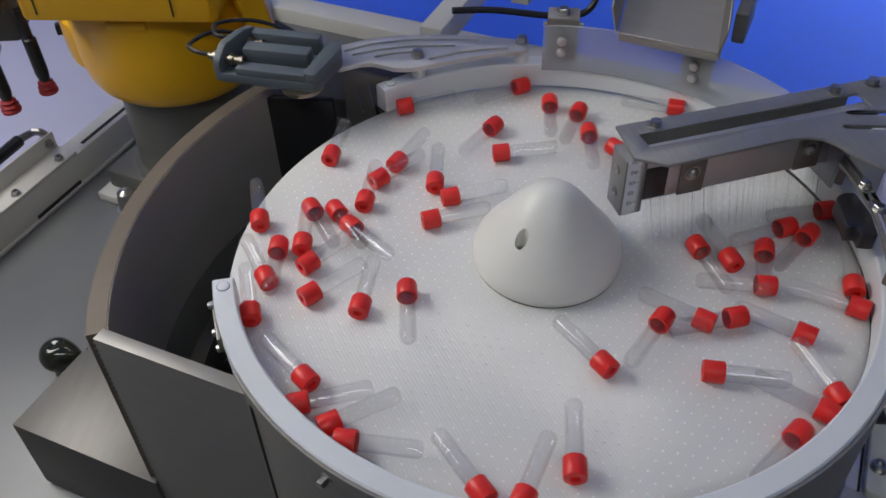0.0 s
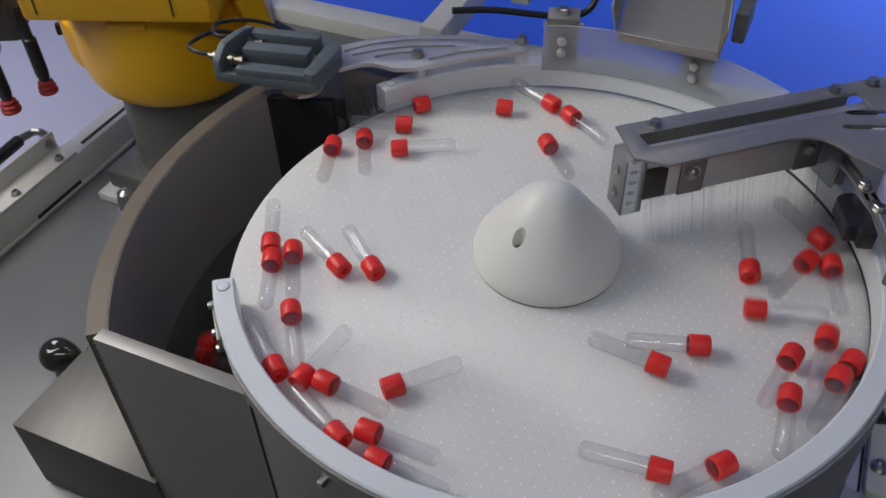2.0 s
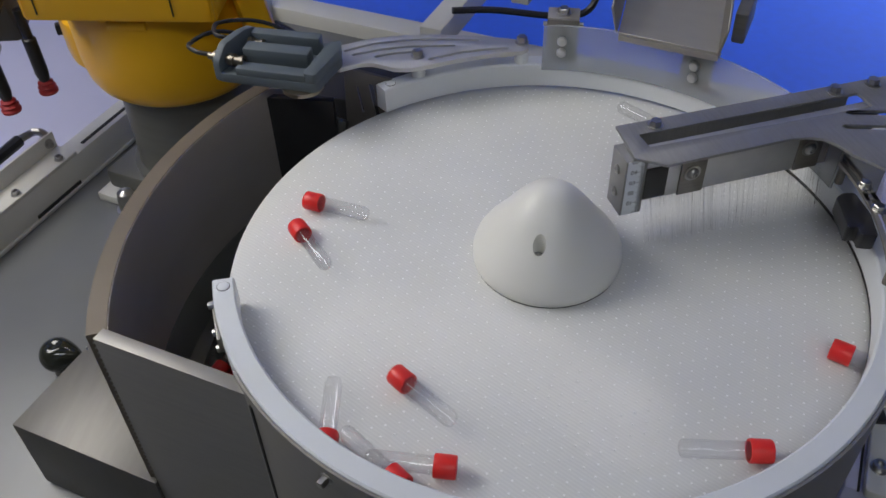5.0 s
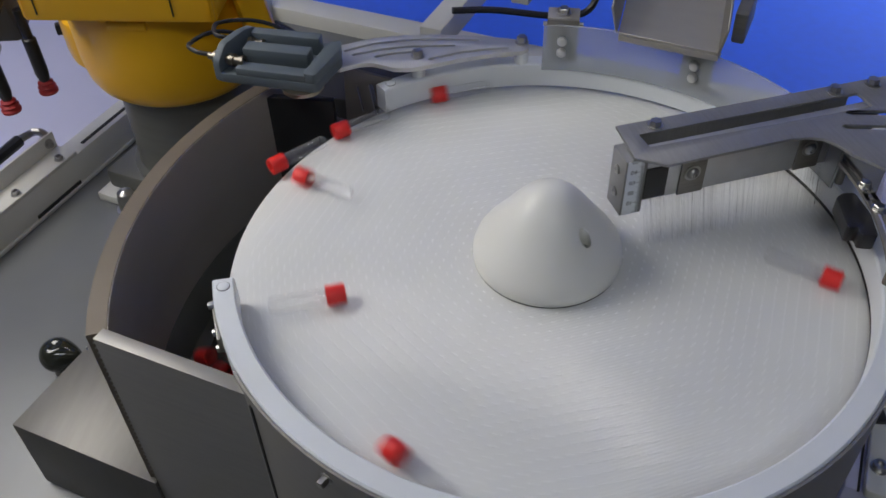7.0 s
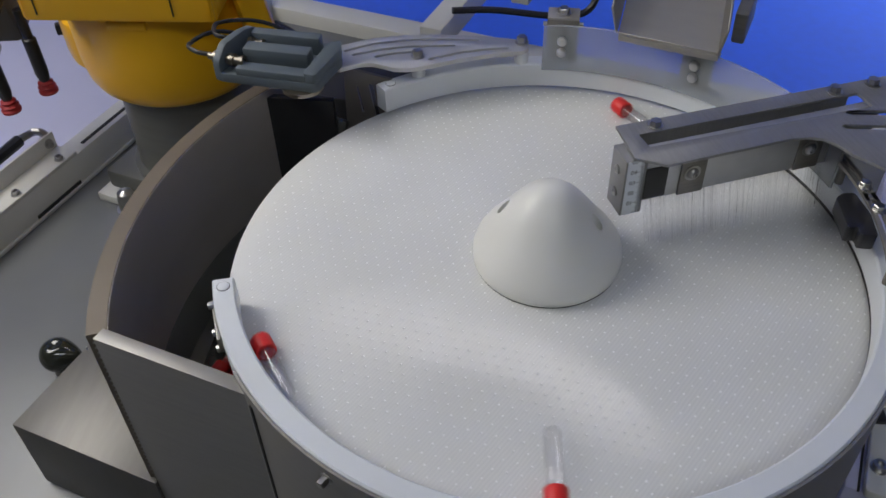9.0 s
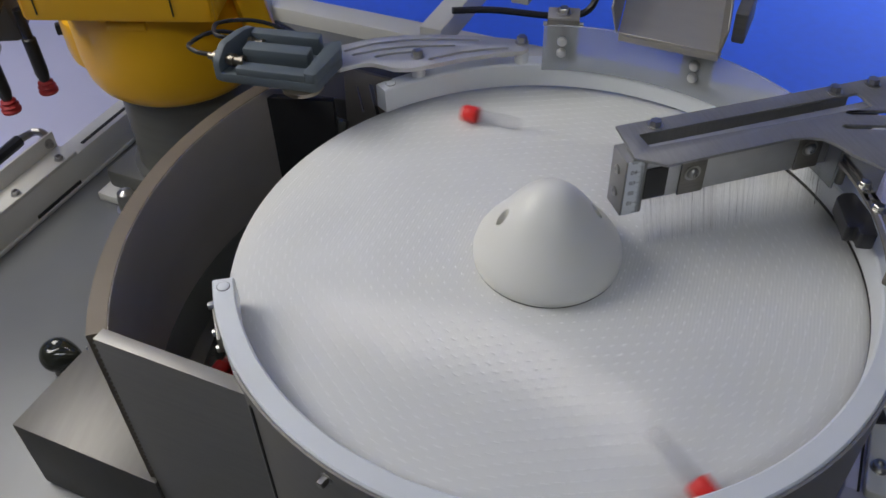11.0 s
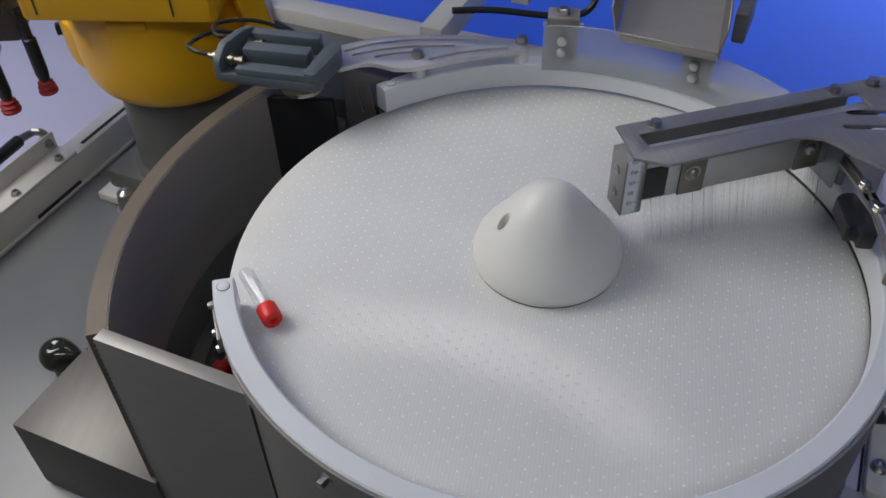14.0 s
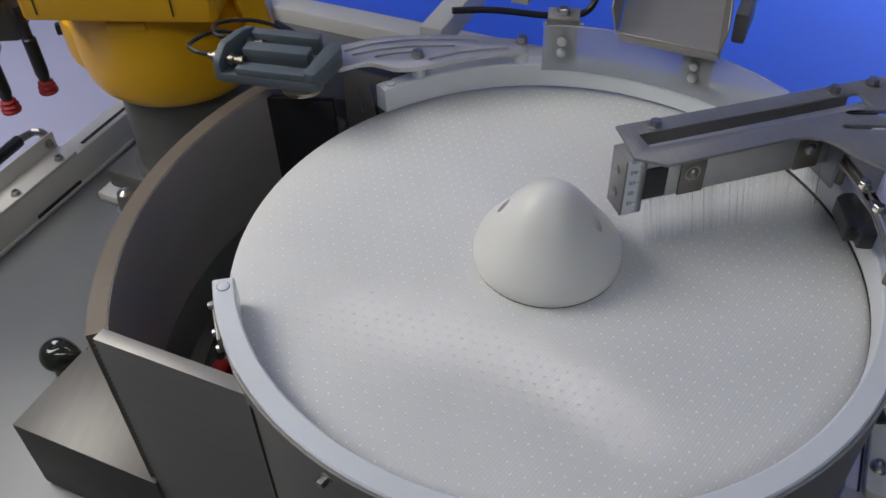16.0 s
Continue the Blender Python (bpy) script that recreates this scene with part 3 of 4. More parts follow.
bin_box()
knob()

# ---- turntable ----


def turntable():
    t = thing("turntable", "white woven turntable sheet with raised nubs and a smooth dome", "turntable", pose(0, 0, 0))
    prof = [(0, 0), (0.06, 0)] + [(0.06 + 0.0475 * k, 0) for k in range(1, 5)] + [(0.2500, 0.0), (0.2616, -0.0035), (0.2624, -0.006), (0.2624, -0.011), (0.25, -0.012), (0, -0.012)]
    part("disc", lathe(prof, 160), DISC, t)
    # small raised nubs in a slanting net
    rng = random.Random(8)
    bm = bmesh.new()
    for i in range(-80, 81):
        for j in range(-80, 81):
            x, y = NET_0[0] + i * NET_A[0] + j * NET_B[0], NET_0[1] + i * NET_A[1] + j * NET_B[1]
            if not 0.0625 < math.hypot(x, y) < 0.2485:
                continue
            r, h = rng.uniform(0.00085, 0.00115), rng.uniform(0.0003, 0.0005)
            low = [bm.verts.new((x + r * math.cos(k * math.tau / 7), y + r * math.sin(k * math.tau / 7), -0.0002)) for k in range(7)]
            mid = [bm.verts.new((x + 0.7 * r * math.cos(k * math.tau / 7), y + 0.7 * r * math.sin(k * math.tau / 7), 0.7 * h)) for k in range(7)]
            top = bm.verts.new((x, y, h))
            for k in range(7):
                bm.faces.new((low[k], low[(k + 1) % 7], mid[(k + 1) % 7], mid[k]))
                bm.faces.new((mid[k], mid[(k + 1) % 7], top))
    tagged(part("nub_net", bm, NUB, t, "net of small raised white nubs"), kind="stuff")
    dome = [(0, 0.0005), (0.0590, 0.0005), (0.0602, 0.002), (0.0610, 0.006), (0.0608, 0.0115), (0.0588, 0.0175), (0.0548, 0.0238), (0.0490, 0.0312), (0.0428, 0.0385), (0.0376, 0.0460),
            (0.0328, 0.0525), (0.0280, 0.0585), (0.0232, 0.0637), (0.0182, 0.0682), (0.0130, 0.0716), (0.0075, 0.0738), (0.003, 0.0746), (0, 0.0747)]
    body = part("dome", lathe(dome, 72), POM, t, "smooth white plastic dome")
    # two sloping screw holes cut from the dome
    cut = None
    for a in (0, 180):
        c, s = math.cos(radians(a)), math.sin(radians(a))
        cut = lathe([(0, 0.032), (0.0050, 0.032), (0.0050, 0.085), (0, 0.085)], 24, pose(0.0375 * c, 0.0375 * s, 0), cut)
    mesh = bpy.data.meshes.new("cutter")
    bmesh.ops.recalc_face_normals(cut, faces=cut.faces)
    cut.to_mesh(mesh)
    cut.free()
    tool = new("cutter", mesh)
    mod = body.modifiers.new("holes", "BOOLEAN")
    mod.operation, mod.object, mod.solver = "DIFFERENCE", tool, "EXACT"
    done = bpy.data.meshes.new_from_object(body.evaluated_get(bpy.context.evaluated_depsgraph_get()))
    body.modifiers.clear()
    body.data = done
    done.shade_smooth()
    done.set_sharp_from_angle(angle=radians(35))
    bpy.data.objects.remove(tool)
    bpy.data.meshes.remove(mesh)
    for a in (0, 180):
        c, s = math.cos(radians(a)), math.sin(radians(a))
        bolt(t, pose(0.0375 * c, 0.0375 * s, 0.0321), 0.0042, 0.003, False, "socket", CHROME)
    # thin dark ring stands in for the contact shadow round the dome
    part("base_shade", lathe([(0.0588, 0.0002), (0.0596, 0.0002), (0.0596, 0.0007), (0.0588, 0.0007)], 72, None, None, 0, 360, True), DARK, t)
    return t


TURNTABLE = turntable()

# ---- brush over the turntable ----
BRUSH = pose(0.0595, 0.0252, 0.0282, 0, 0, 24.0) @ Matrix.Scale(0.944, 4)


def brush():
    b = thing("brush_holder", "stainless steel brush holder with clear nylon bristles over the turntable", "brush", BRUSH)
    top = 0.062
    out = [(0.0064, 0.046), (0.0025, 0.0), (0.024, -0.017), (0.085, -0.0165), (0.136, -0.0155), (0.152, -0.018), (0.163, -0.024), (0.169, -0.035), (0.173, -0.05), (0.187, -0.076), (0.34, -0.06), (0.36, 0.04), (0.25, 0.043)]
    slot = rounded([(0.0197, 0.0285), (0.0210, 0.0100), (0.230, 0.0045), (0.230, 0.0262)], 0.002)
    slots = [slot, arc_slot([(0.190, -0.014), (0.215, -0.024), (0.245, -0.036)], 0.006), arc_slot([(0.205, 0.002), (0.235, -0.008), (0.26, -0.018)], 0.006)]
    slotted("top_plate", out, slots, top, 0.003, STEEL_FLAT, b, "flat stainless plate with long slots")
    part("end_block", box(0.020, 0.026, 0.058, pose(0.006, 0.013, 0.0293), 0.0008), STEEL_FLAT, b)
    for z in (0.042, 0.018):
        bolt(b, turned(-0.004, 0.0135, z, (-1, 0, 0)), 0.0042, 0.0015, False, "socket")
    # ruler tape on the block's face
    ruler = part("ruler", box(0.015, 0.0006, 0.057, pose(0.0052, -0.0004, 0.0296)), PAPER, b, "white ruler tape with black figures")
    for k in range(52):
        w = 0.006 if k % 10 == 0 else (0.0045 if k % 5 == 0 else 0.003)
        part("tick", box(w, 0.0002, 0.00022, pose(0.0127 - w / 2, -0.0009, 0.0025 + k * 0.0011)), GROOVE, ruler)
    for k in range(1, 6):
        text = bpy.data.curves.new("figure", "FONT")
        text.body, text.size, text.extrude, text.align_x, text.align_y = "0" + str(k), 0.0058, 0.00004, "CENTER", "CENTER"
        holder = bpy.data.objects.new("figure", text)
        scene.collection.objects.link(holder)
        mesh = bpy.data.meshes.new_from_object(holder.evaluated_get(bpy.context.evaluated_depsgraph_get()))
        bpy.data.objects.remove(holder)
        bpy.data.curves.remove(text)
        mesh.materials.append(BLACK)
        fig = new("figure", mesh)
        fig.matrix_basis = pose(0.0035, -0.00085, 0.0025 + k * 0.011, 90, 0, 0)
        fig.parent = ruler
    part("side_plate", box(0.21, 0.005, 0.040, pose(0.121, 0.0335, 0.0385), 0.0006), STEEL_FLAT, b)
    part("inner_bar", box(0.226, 0.013, 0.026, pose(0.130, 0.0245, 0.029), 0.0008), STEEL_FLAT, b)
    part("front_rail", box(0.218, 0.0185, 0.0450, pose(0.1255, 0.00975, 0.0345), 0.0008), ALU, b)
    part("square_label", box(0.0205, 0.0014, 0.032, pose(0.0258, -0.0002, 0.0305), 0.0003), BLACK, b, "plain black square plate")
    for s in (0.060, 0.173):
        c = part("clamp_plate", box(0.024, 0.002, 0.034, pose(s, -0.0005, 0.0285), 0.0006), STEEL_DULL, b)
        bolt(c, turned(s - 0.001, -0.0016, 0.034, (0, -1, 0)), 0.0056, 0.004, True, "button")
    for s, n in ((0.0385, 0.0360), (0.2120, 0.0345), (0.2510, 0.0345)):
        bolt(b, pose(s, n, top), 0.0050, 0.005, True, "hex")
    # bristles
    rng = random.Random(4)
    bm = bmesh.new()
    for k in range(1000):
        s = rng.uniform(0.019, 0.221)
        n = rng.uniform(0.003, 0.0115)
        low = rng.uniform(-0.0290, -0.0260)
        ds, dn = rng.gauss(0, 0.0012) - 0.045 * s, rng.gauss(-0.020, 0.0015)
        r = 0.00013
        a = [bm.verts.new((s + r * math.cos(q), n + r * math.sin(q), 0.014)) for q in (0, 2.09, 4.19)]
        e = [bm.verts.new((s + ds + r * math.cos(q), n + dn + r * math.sin(q), low)) for q in (0, 2.09, 4.19)]
        for i in range(3):
            bm.faces.new((a[i], a[(i + 1) % 3], e[(i + 1) % 3], e[i]))
    tagged(part("bristles", bm, BRISTLE, b, "row of fine clear nylon bristles"), kind="stuff")


brush()

# ---- far guard sheet, sensor arm and the rest on the ring ----


def guard_sheet():
    g = thing("guard_sheet", "curved frosted clear plastic guard sheet on steel strips", "guard sheet", pose(0, 0, 0))
    part("sheet", lathe([(0.2476, 0.024), (0.2500, 0.024), (0.2500, 0.0735), (0.2476, 0.0735)], 60, None, None, 20, 74.6, True), FROST, g)
    for a in (90.3, 59.8):
        c, s = math.cos(radians(a)), math.sin(radians(a))
        strip = part("strip", box(0.003, 0.031, 0.048, pose(0.2530 * c, 0.2530 * s, 0.0545, 0, 0, a), 0.0008), STEEL_DULL, g)
        for z in (0.0575, 0.0450):
            bolt(strip, turned(0.2475 * c, 0.2475 * s, z, (-c, -s, 0)), 0.0048, 0.0045, False, "dome", ALU)
        bolt(strip, pose(0.2625 * c, 0.2625 * s, 0.0800), 0.0055, 0.005, True, "hex")
        part("foot", box(0.022, 0.031, 0.003, pose(0.2625 * c, 0.2625 * s, 0.0785, 0, 0, a), 0.0006), STEEL, strip)
        for side in (-1, 1):
            part("foot_pin", lathe([(0, -0.002), (0.0022, -0.002), (0.0022, 0.002), (0, 0.002)], 12, turned(0.253 * c - side * 0.0175 * s, 0.253 * s + side * 0.0175 * c, 0.073, (s, -c, 0))), CHROME, strip)


def sensor_arm():
    s = thing("sensor_arm", "slotted aluminium arm plate on white standoffs above the guard ring", "bracket", pose(0, 0, 0))
    outline = [(-0.236, 0.219), (-0.223, 0.229), (-0.206, 0.239), (-0.192, 0.247), (-0.166, 0.255), (-0.139, 0.2595), (-0.11, 0.2615), (-0.084, 0.262), (-0.06, 0.2605), (-0.041, 0.2585), (-0.0335, 0.251), (-0.034, 0.243),
               (-0.040, 0.2365), (-0.056, 0.2335), (-0.075, 0.2265), (-0.1, 0.2165), (-0.118, 0.2075), (-0.133, 0.199), (-0.146, 0.194), (-0.16, 0.193), (-0.172, 0.197), (-0.183, 0.200), (-0.195, 0.198), (-0.204, 0.193), (-0.213, 0.187), (-0.222, 0.19)]
    slots = [arc_slot([(-0.215, 0.220), (-0.19, 0.236), (-0.16, 0.246), (-0.13, 0.2515), (-0.085, 0.2535)], 0.0038),
             arc_slot([(-0.205, 0.213), (-0.18, 0.226), (-0.15, 0.235), (-0.108, 0.2405)], 0.0038),
             arc_slot([(-0.182, 0.212), (-0.165, 0.2205), (-0.14, 0.2262)], 0.0038),
             arc_slot([(-0.128, 0.213), (-0.10, 0.228), (-0.075, 0.2365), (-0.054, 0.241)], 0.0038)]
    slotted("arm_plate", outline, slots, 0.0505, 0.005, ALU, s)
    for x, y in ((-0.141, 0.2175), (-0.041, 0.2535)):
        part("standoff", lathe([(0, RTOP), (0.0072, RTOP), (0.0072, 0.0455), (0, 0.0455)], 28, pose(x, y, 0)), RINGP, s, "white plastic standoff")
        bolt(s, pose(x, y, 0.0505), 0.0052, 0.006, True, "hex")


def air_nozzle():
    m = pose(-0.271, 0.173, 0.0508, 0, 0, -3)
    a = thing("air_blade_block", "blue-grey printed plastic block with ridges and two brass air fittings", "air nozzle", m)
    body = rounded([(-0.05, -0.024), (0.049, -0.030), (0.060, 0.022), (0.05, 0.045), (-0.036, 0.042)], 0.006)
    part("body", prism(body, 0.0, 0.010, 0.0012), SLATE, a)
    part("front_step", box(0.070, 0.014, 0.008, pose(0.004, -0.020, 0.0135, 0, 0, -3), 0.0015), SLATE, a)
    part("ridge", box(0.066, 0.016, 0.016, pose(0.002, 0.004, 0.0175, 0, 0, -2), 0.002), SLATE, a)
    part("ridge", box(0.070, 0.012, 0.019, pose(0.004, 0.027, 0.0190, 0, 0, -2), 0.002), SLATE, a)
    part("end_rim", prism(rounded([(0.036, -0.028), (0.049, -0.030), (0.060, 0.022), (0.055, 0.036), (0.044, 0.030)], 0.004), 0.0095, 0.020, 0.0012), SLATE, a)
    plate = [(-0.032, -0.002), (0.034, -0.002), (0.034, 0.018), (0.026, 0.030), (0.010, 0.034), (-0.018, 0.034), (-0.032, 0.02)]
    m2 = pose(-0.041, 0.008, 0.0, 90, 0, 72)
    part("flange", prism(rounded(plate, 0.005), -0.004, 0.004, 0.001, m2), SLATE, a)
    for y, z in ((-0.008, 0.018), (0.024, 0.018)):
        q = turned(-0.061 + 0.25 * y, y, z, (1, -0.15, 0))
        part("fitting", lathe([(0, 0), (0.0035, 0), (0.0035, 0.006), (0.0062, 0.006), (0.0062, 0.012), (0.0048, 0.0125), (0.0048, 0.022), (0.0062, 0.0225), (0.0062, 0.028), (0.0045, 0.0285), (0.0045, 0.034), (0.0056, 0.0345), (0.0056, 0.038), (0.003, 0.038), (0.003, 0.030), (0, 0.030)], 16, q), BRASS, a, "nickel-plated air fitting")
    part("air_slot", lathe([(0, 0), (0.02, 0), (0.02, 0.004), (0, 0.004)], 24, pose(0.03, -0.015, -0.004)), BRASS, a)


def air_hoses():
    tagged(wire("air_hose", [(-0.334, 0.170, 0.069), (-0.349, 0.172, 0.070), (-0.360, 0.186, 0.070), (-0.340, 0.222, 0.064), (-0.28, 0.262, 0.028), (-0.2, 0.30, 0.0), (-0.1, 0.33, -0.03), (0.0, 0.36, -0.06)], 0.0022, BLACK, None, "thin black bent air hose"), category="hose")
    tagged(wire("air_hose", [(-0.326, 0.202, 0.069), (-0.341, 0.206, 0.070), (-0.346, 0.232, 0.068), (-0.31, 0.258, 0.056), (-0.25, 0.276, 0.02), (-0.18, 0.30, -0.01), (-0.1, 0.345, -0.05), (-0.02, 0.37, -0.08)], 0.0022, BLACK, None, "thin black bent air hose"), category="hose")


def side_bracket():
    b = thing("ring_bracket", "stainless bracket with bolts and a black block", "bracket", pose(0, 0, 0))
    part("post", box(0.016, 0.012, 0.028, pose(0.2385, 0.108, 0.046, 0, 0, 24), 0.0008), STEEL, b)
    for r0, r1 in ((0.2480, 0.2512), (0.2548, 0.2582)):
        part("strap", lathe([(r0, 0.0490), (r1, 0.0490), (r1, 0.0520), (r0, 0.0520)], 30, None, None, -8, 30, True), STEEL, b)
    for a0, da in ((22, 3), (-11, 3), (8.5, 2)):
        part("strap_end", lathe([(0.2480, 0.0490), (0.2582, 0.0490), (0.2582, 0.0520), (0.2480, 0.0520)], 6, None, None, a0, da, True), STEEL, b)
    for a in (20.0, -7.0):
        c, s = math.cos(radians(a)), math.sin(radians(a))
        part("spacer", lathe([(0, RTOP), (0.0035, RTOP), (0.0035, 0.049), (0, 0.049)], 16, pose(0.2545 * c, 0.2545 * s, 0)), STEEL_DULL, b)
    for a in (12.5, 6.0):
        bolt(b, pose(0.253 * math.cos(radians(a)), 0.253 * math.sin(radians(a)), 0.0520), 0.0044, 0.004, True, "hex")
    block = [(0.224, 0.042), (0.230, 0.0485), (0.240, 0.050), (0.2475, 0.024), (0.2475, -0.001), (0.2345, -0.001), (0.2345, 0.008), (0.226, 0.0055)]
    part("block", prism(rounded(block, 0.003), 0.034, 0.0490, 0.0012), BLACK, b, "black plastic block")


def hopper():
    h = thing("hopper_chute", "bent stainless sheet feeding chute above the turntable", "chute", pose(-0.0155, -0.001, 0))
    a, b2 = Vector((0.066, 0.222, 0.083)), Vector((0.155, 0.193, 0.083))
    up = Vector((0.030, 0.20, 0.045))
    side = (b2 - a).normalized()
    nrm = side.cross(up).normalized()
    def slab(q0, q1, q2, q3, t, name, material):
        bm = bmesh.new()
        n = (q1 - q0).cross(q3 - q0).normalized() * t
        low = [bm.verts.new(q) for q in (q0, q1, q2, q3)]
        high = [bm.verts.new(q + n) for q in (q0, q1, q2, q3)]
        bm.faces.new(low[::-1])
        bm.faces.new(high)
        for i in range(4):
            bm.faces.new((low[i], low[(i + 1) % 4], high[(i + 1) % 4], high[i]))
        bmesh.ops.bevel(bm, geom=bm.edges[:], offset=0.0005, segments=1, affect="EDGES")
        part(name, bm, material, h)
    slab(a, b2, b2 + up, a + up, 0.002, "floor_sheet", STEEL)
    slab(a - side * 0.001, a - side * 0.006 + nrm * 0.03, a - side * 0.006 + nrm * 0.045 + up, a - side * 0.001 + up, 0.002, "side_sheet", STEEL)
    slab(b2 + side * 0.001, b2 + side * 0.006 + nrm * 0.03, b2 + side * 0.006 + nrm * 0.045 + up, b2 + side * 0.001 + up, 0.002, "side_sheet", STEEL_DULL)
    low = a - nrm * 0.0005
    slab(low, low + side * (b2 - a).length, low + side * (b2 - a).length - nrm * 0.008, low - nrm * 0.008, 0.002, "lip", STEEL)
    part("bracket", box(0.012, 0.04, 0.034, pose(0.180, 0.240, 0.098, 12, 0, -18), 0.002), STEEL_DULL, h)


def back_tube():
    b = thing("frame_tube", "cream white square steel tube with a rounded end", "frame tube", at_frame(-0.36, 0.50, -0.14))
    part("tube", box(0.036, 0.42, 0.040, pose(0.02, 0.21, 0.0), 0.005), WHITE, b)
    part("post", box(0.034, 0.034, 0.11, pose(0.02, 0.395, -0.074), 0.003), WHITE, b)
    part("blue_fitting", lathe([(0, 0), (0.006, 0), (0.006, 0.012), (0, 0.012)], 16, pose(0.02, 0.01, -0.032)), shaderblue, b, "small blue push fitting")


shaderblue = surface("blue_fitting_plastic", (0.02, 0.22, 0.6), 0.35, 0, 0.1, 60)


def right_rail():
    b = thing("linear_rail", "cream white steel rail with a lilac grooved side and socket screws", "rail", at_frame(0.335, 0.28, TABLE_Z))
    part("beam", box(0.072, 0.50, 0.058, pose(-0.010, 0, 0.029), 0.002), LILAC, b, "pale lilac grooved side")
    part("groove", box(0.0022, 0.50, 0.003, pose(-0.0342, 0, 0.0575)), GROOVE, b)
    part("plate", prism(rounded([(-0.031, -0.256), (0.04, -0.256), (0.04, 0.256), (-0.031, 0.256)], 0.005), 0.0595, 0.0700, 0.0012), WHITE, b)
    for v in (-0.227, -0.147, -0.067, 0.013):
        bolt(b, pose(-0.0215, v, 0.0700), 0.0062, 0.006, True, "socket")
    part("clip", box(0.010, 0.014, 0.006, pose(-0.026, -0.170, 0.0730, 0, 0, 20), 0.001), BLACK, b)


def back_cable():
    tagged(wire("cable", [(-0.16, 0.60, -0.105), (-0.10, 0.62, -0.112), (-0.02, 0.63, -0.122), (0.03, 0.64, -0.118), (0.045, 0.66, -0.085), (0.04, 0.72, -0.05)], 0.005, BLACK, None, "thick black sagging cable"), category="cable")


tagged(wire("cable", [(-0.42, 0.58, -0.13), (-0.39, 0.57, -0.14), (-0.355, 0.57, -0.17), (-0.33, 0.56, -0.22), (-0.33, 0.55, -0.262)], 0.007, BLACK, None, "thick black cable hanging onto the table"), category="cable")
guard_sheet()
sensor_arm()
air_nozzle()
air_hoses()
side_bracket()
hopper()
back_tube()
right_rail()
back_cable()

# ---- test tubes ----


def test_tube():
    t = thing("test_tube", "clear plastic test tube with a ribbed red screw cap", "test tube", pose(0, 0, 0), "test tubes on the turntable")
    along = pose(0, 0, 0, 0, 90, 0)
    bm = bmesh.new()
    prof = [(0.0, 0.0045), (0.0032, 0.0045), (0.0034, 0.0076), (0.0055, 0.0078), (0.0076, 0.0076), (0.0081, 0.0066), (0.0082, -0.0068), (0.0078, -0.0075), (0.0064, -0.0075)]
    rings = []
    n = 40
    for i in range(n):
        a = math.tau * i / n
        k = 0.985 if i % 2 else 1.0
        rings.append([bm.verts.new((r * (k if r > 0.0077 else 1) * math.cos(a), r * (k if r > 0.0077 else 1) * math.sin(a), z)) for r, z in prof])
    for i in range(n):
        one, two = rings[i], rings[(i + 1) % n]
        for j in range(len(prof) - 1):
            bm.faces.new((one[j], two[j], two[j + 1], one[j + 1]))
    bmesh.ops.remove_doubles(bm, verts=bm.verts, dist=1e-6)
    bmesh.ops.transform(bm, matrix=along, verts=bm.verts)
    part("cap", bm, RED, t, "ribbed red screw cap")
    glass = [(0.0062, -0.0072), (0.0064, -0.0478), (0.0061, -0.0503), (0.0052, -0.0520), (0.0038, -0.0527), (0.0, -0.0530)]
    part("body", lathe(glass, 24, along), TUBE, t, "clear plastic tube with a blunt closed end")
    return t


# ---- what moves ----

# seconds and degrees of the turntable, which steps to and fro
SPIN_A = [(0.0, -122), (0.1, -126), (0.3, -128), (0.4, -147), (0.5, -170), (0.6, -187), (0.8, -190), (0.9, -194), (1.0, -213), (1.1, -248), (1.4, -248), (1.5, -260), (1.6, -295), (1.7, -306), (2.0, -306), (2.1, -343), (2.2, -364), (2.3, -369), (2.5, -371), (2.6, -351), (2.7, -329), (2.8, -297), (2.9, -278), (3.4, -278), (3.5, -292), (3.6, -330), (3.7, -339), (4.0, -339), (4.1, -375), (4.2, -396), (4.3, -399), (4.6, -399), (4.7, -416), (4.8, -439), (4.9, -456), (5.0, -459)]
SPIN_B = [(5.2, -459), (5.3, -476), (5.4, -499), (5.5, -516), (5.6, -519), (5.7, -519), (5.8, -536), (5.9, -559), (6.0, -576), (6.1, -579), (6.2, -584), (6.3, -609), (6.4, -629), (6.5, -638), (6.7, -638), (6.8, -622), (6.9, -602), (7.0, -581), (7.1, -548), (7.6, -550), (7.7, -566), (7.8, -596), (7.9, -608), (8.1, -608), (8.2, -612), (8.3, -641), (8.4, -661), (8.5, -666), (8.7, -666), (8.8, -687), (8.9, -710), (9.0, -728), (9.2, -730), (9.3, -750), (9.4, -773), (9.5, -787)]
SPIN_C = [(9.6, -790), (9.8, -790), (9.9, -810), (10.0, -833), (10.1, -848), (10.4, -850), (10.5, -870), (10.6, -893), (10.7, -908), (10.9, -908), (11.0, -888), (11.1, -860), (11.2, -832), (11.3, -818), (11.8, -818), (11.9, -832), (12.0, -851), (12.1, -878), (12.4, -879), (12.5, -901), (12.6, -935), (12.7, -939), (12.9, -939), (13.0, -946), (13.1, -980), (13.2, -998), (13.5, -998), (13.6, -1025), (13.7, -1047), (13.8, -1058), (14.0, -1060), (14.1, -1072), (14.2, -1093), (14.3, -1119), (14.6, -1120), (14.7, -1139)]
SPIN_D = [(14.8, -1168), (14.9, -1178), (15.1, -1178), (15.2, -1172), (15.3, -1143), (15.4, -1122), (15.5, -1103), (15.6, -1090), (16.0, -1090)]
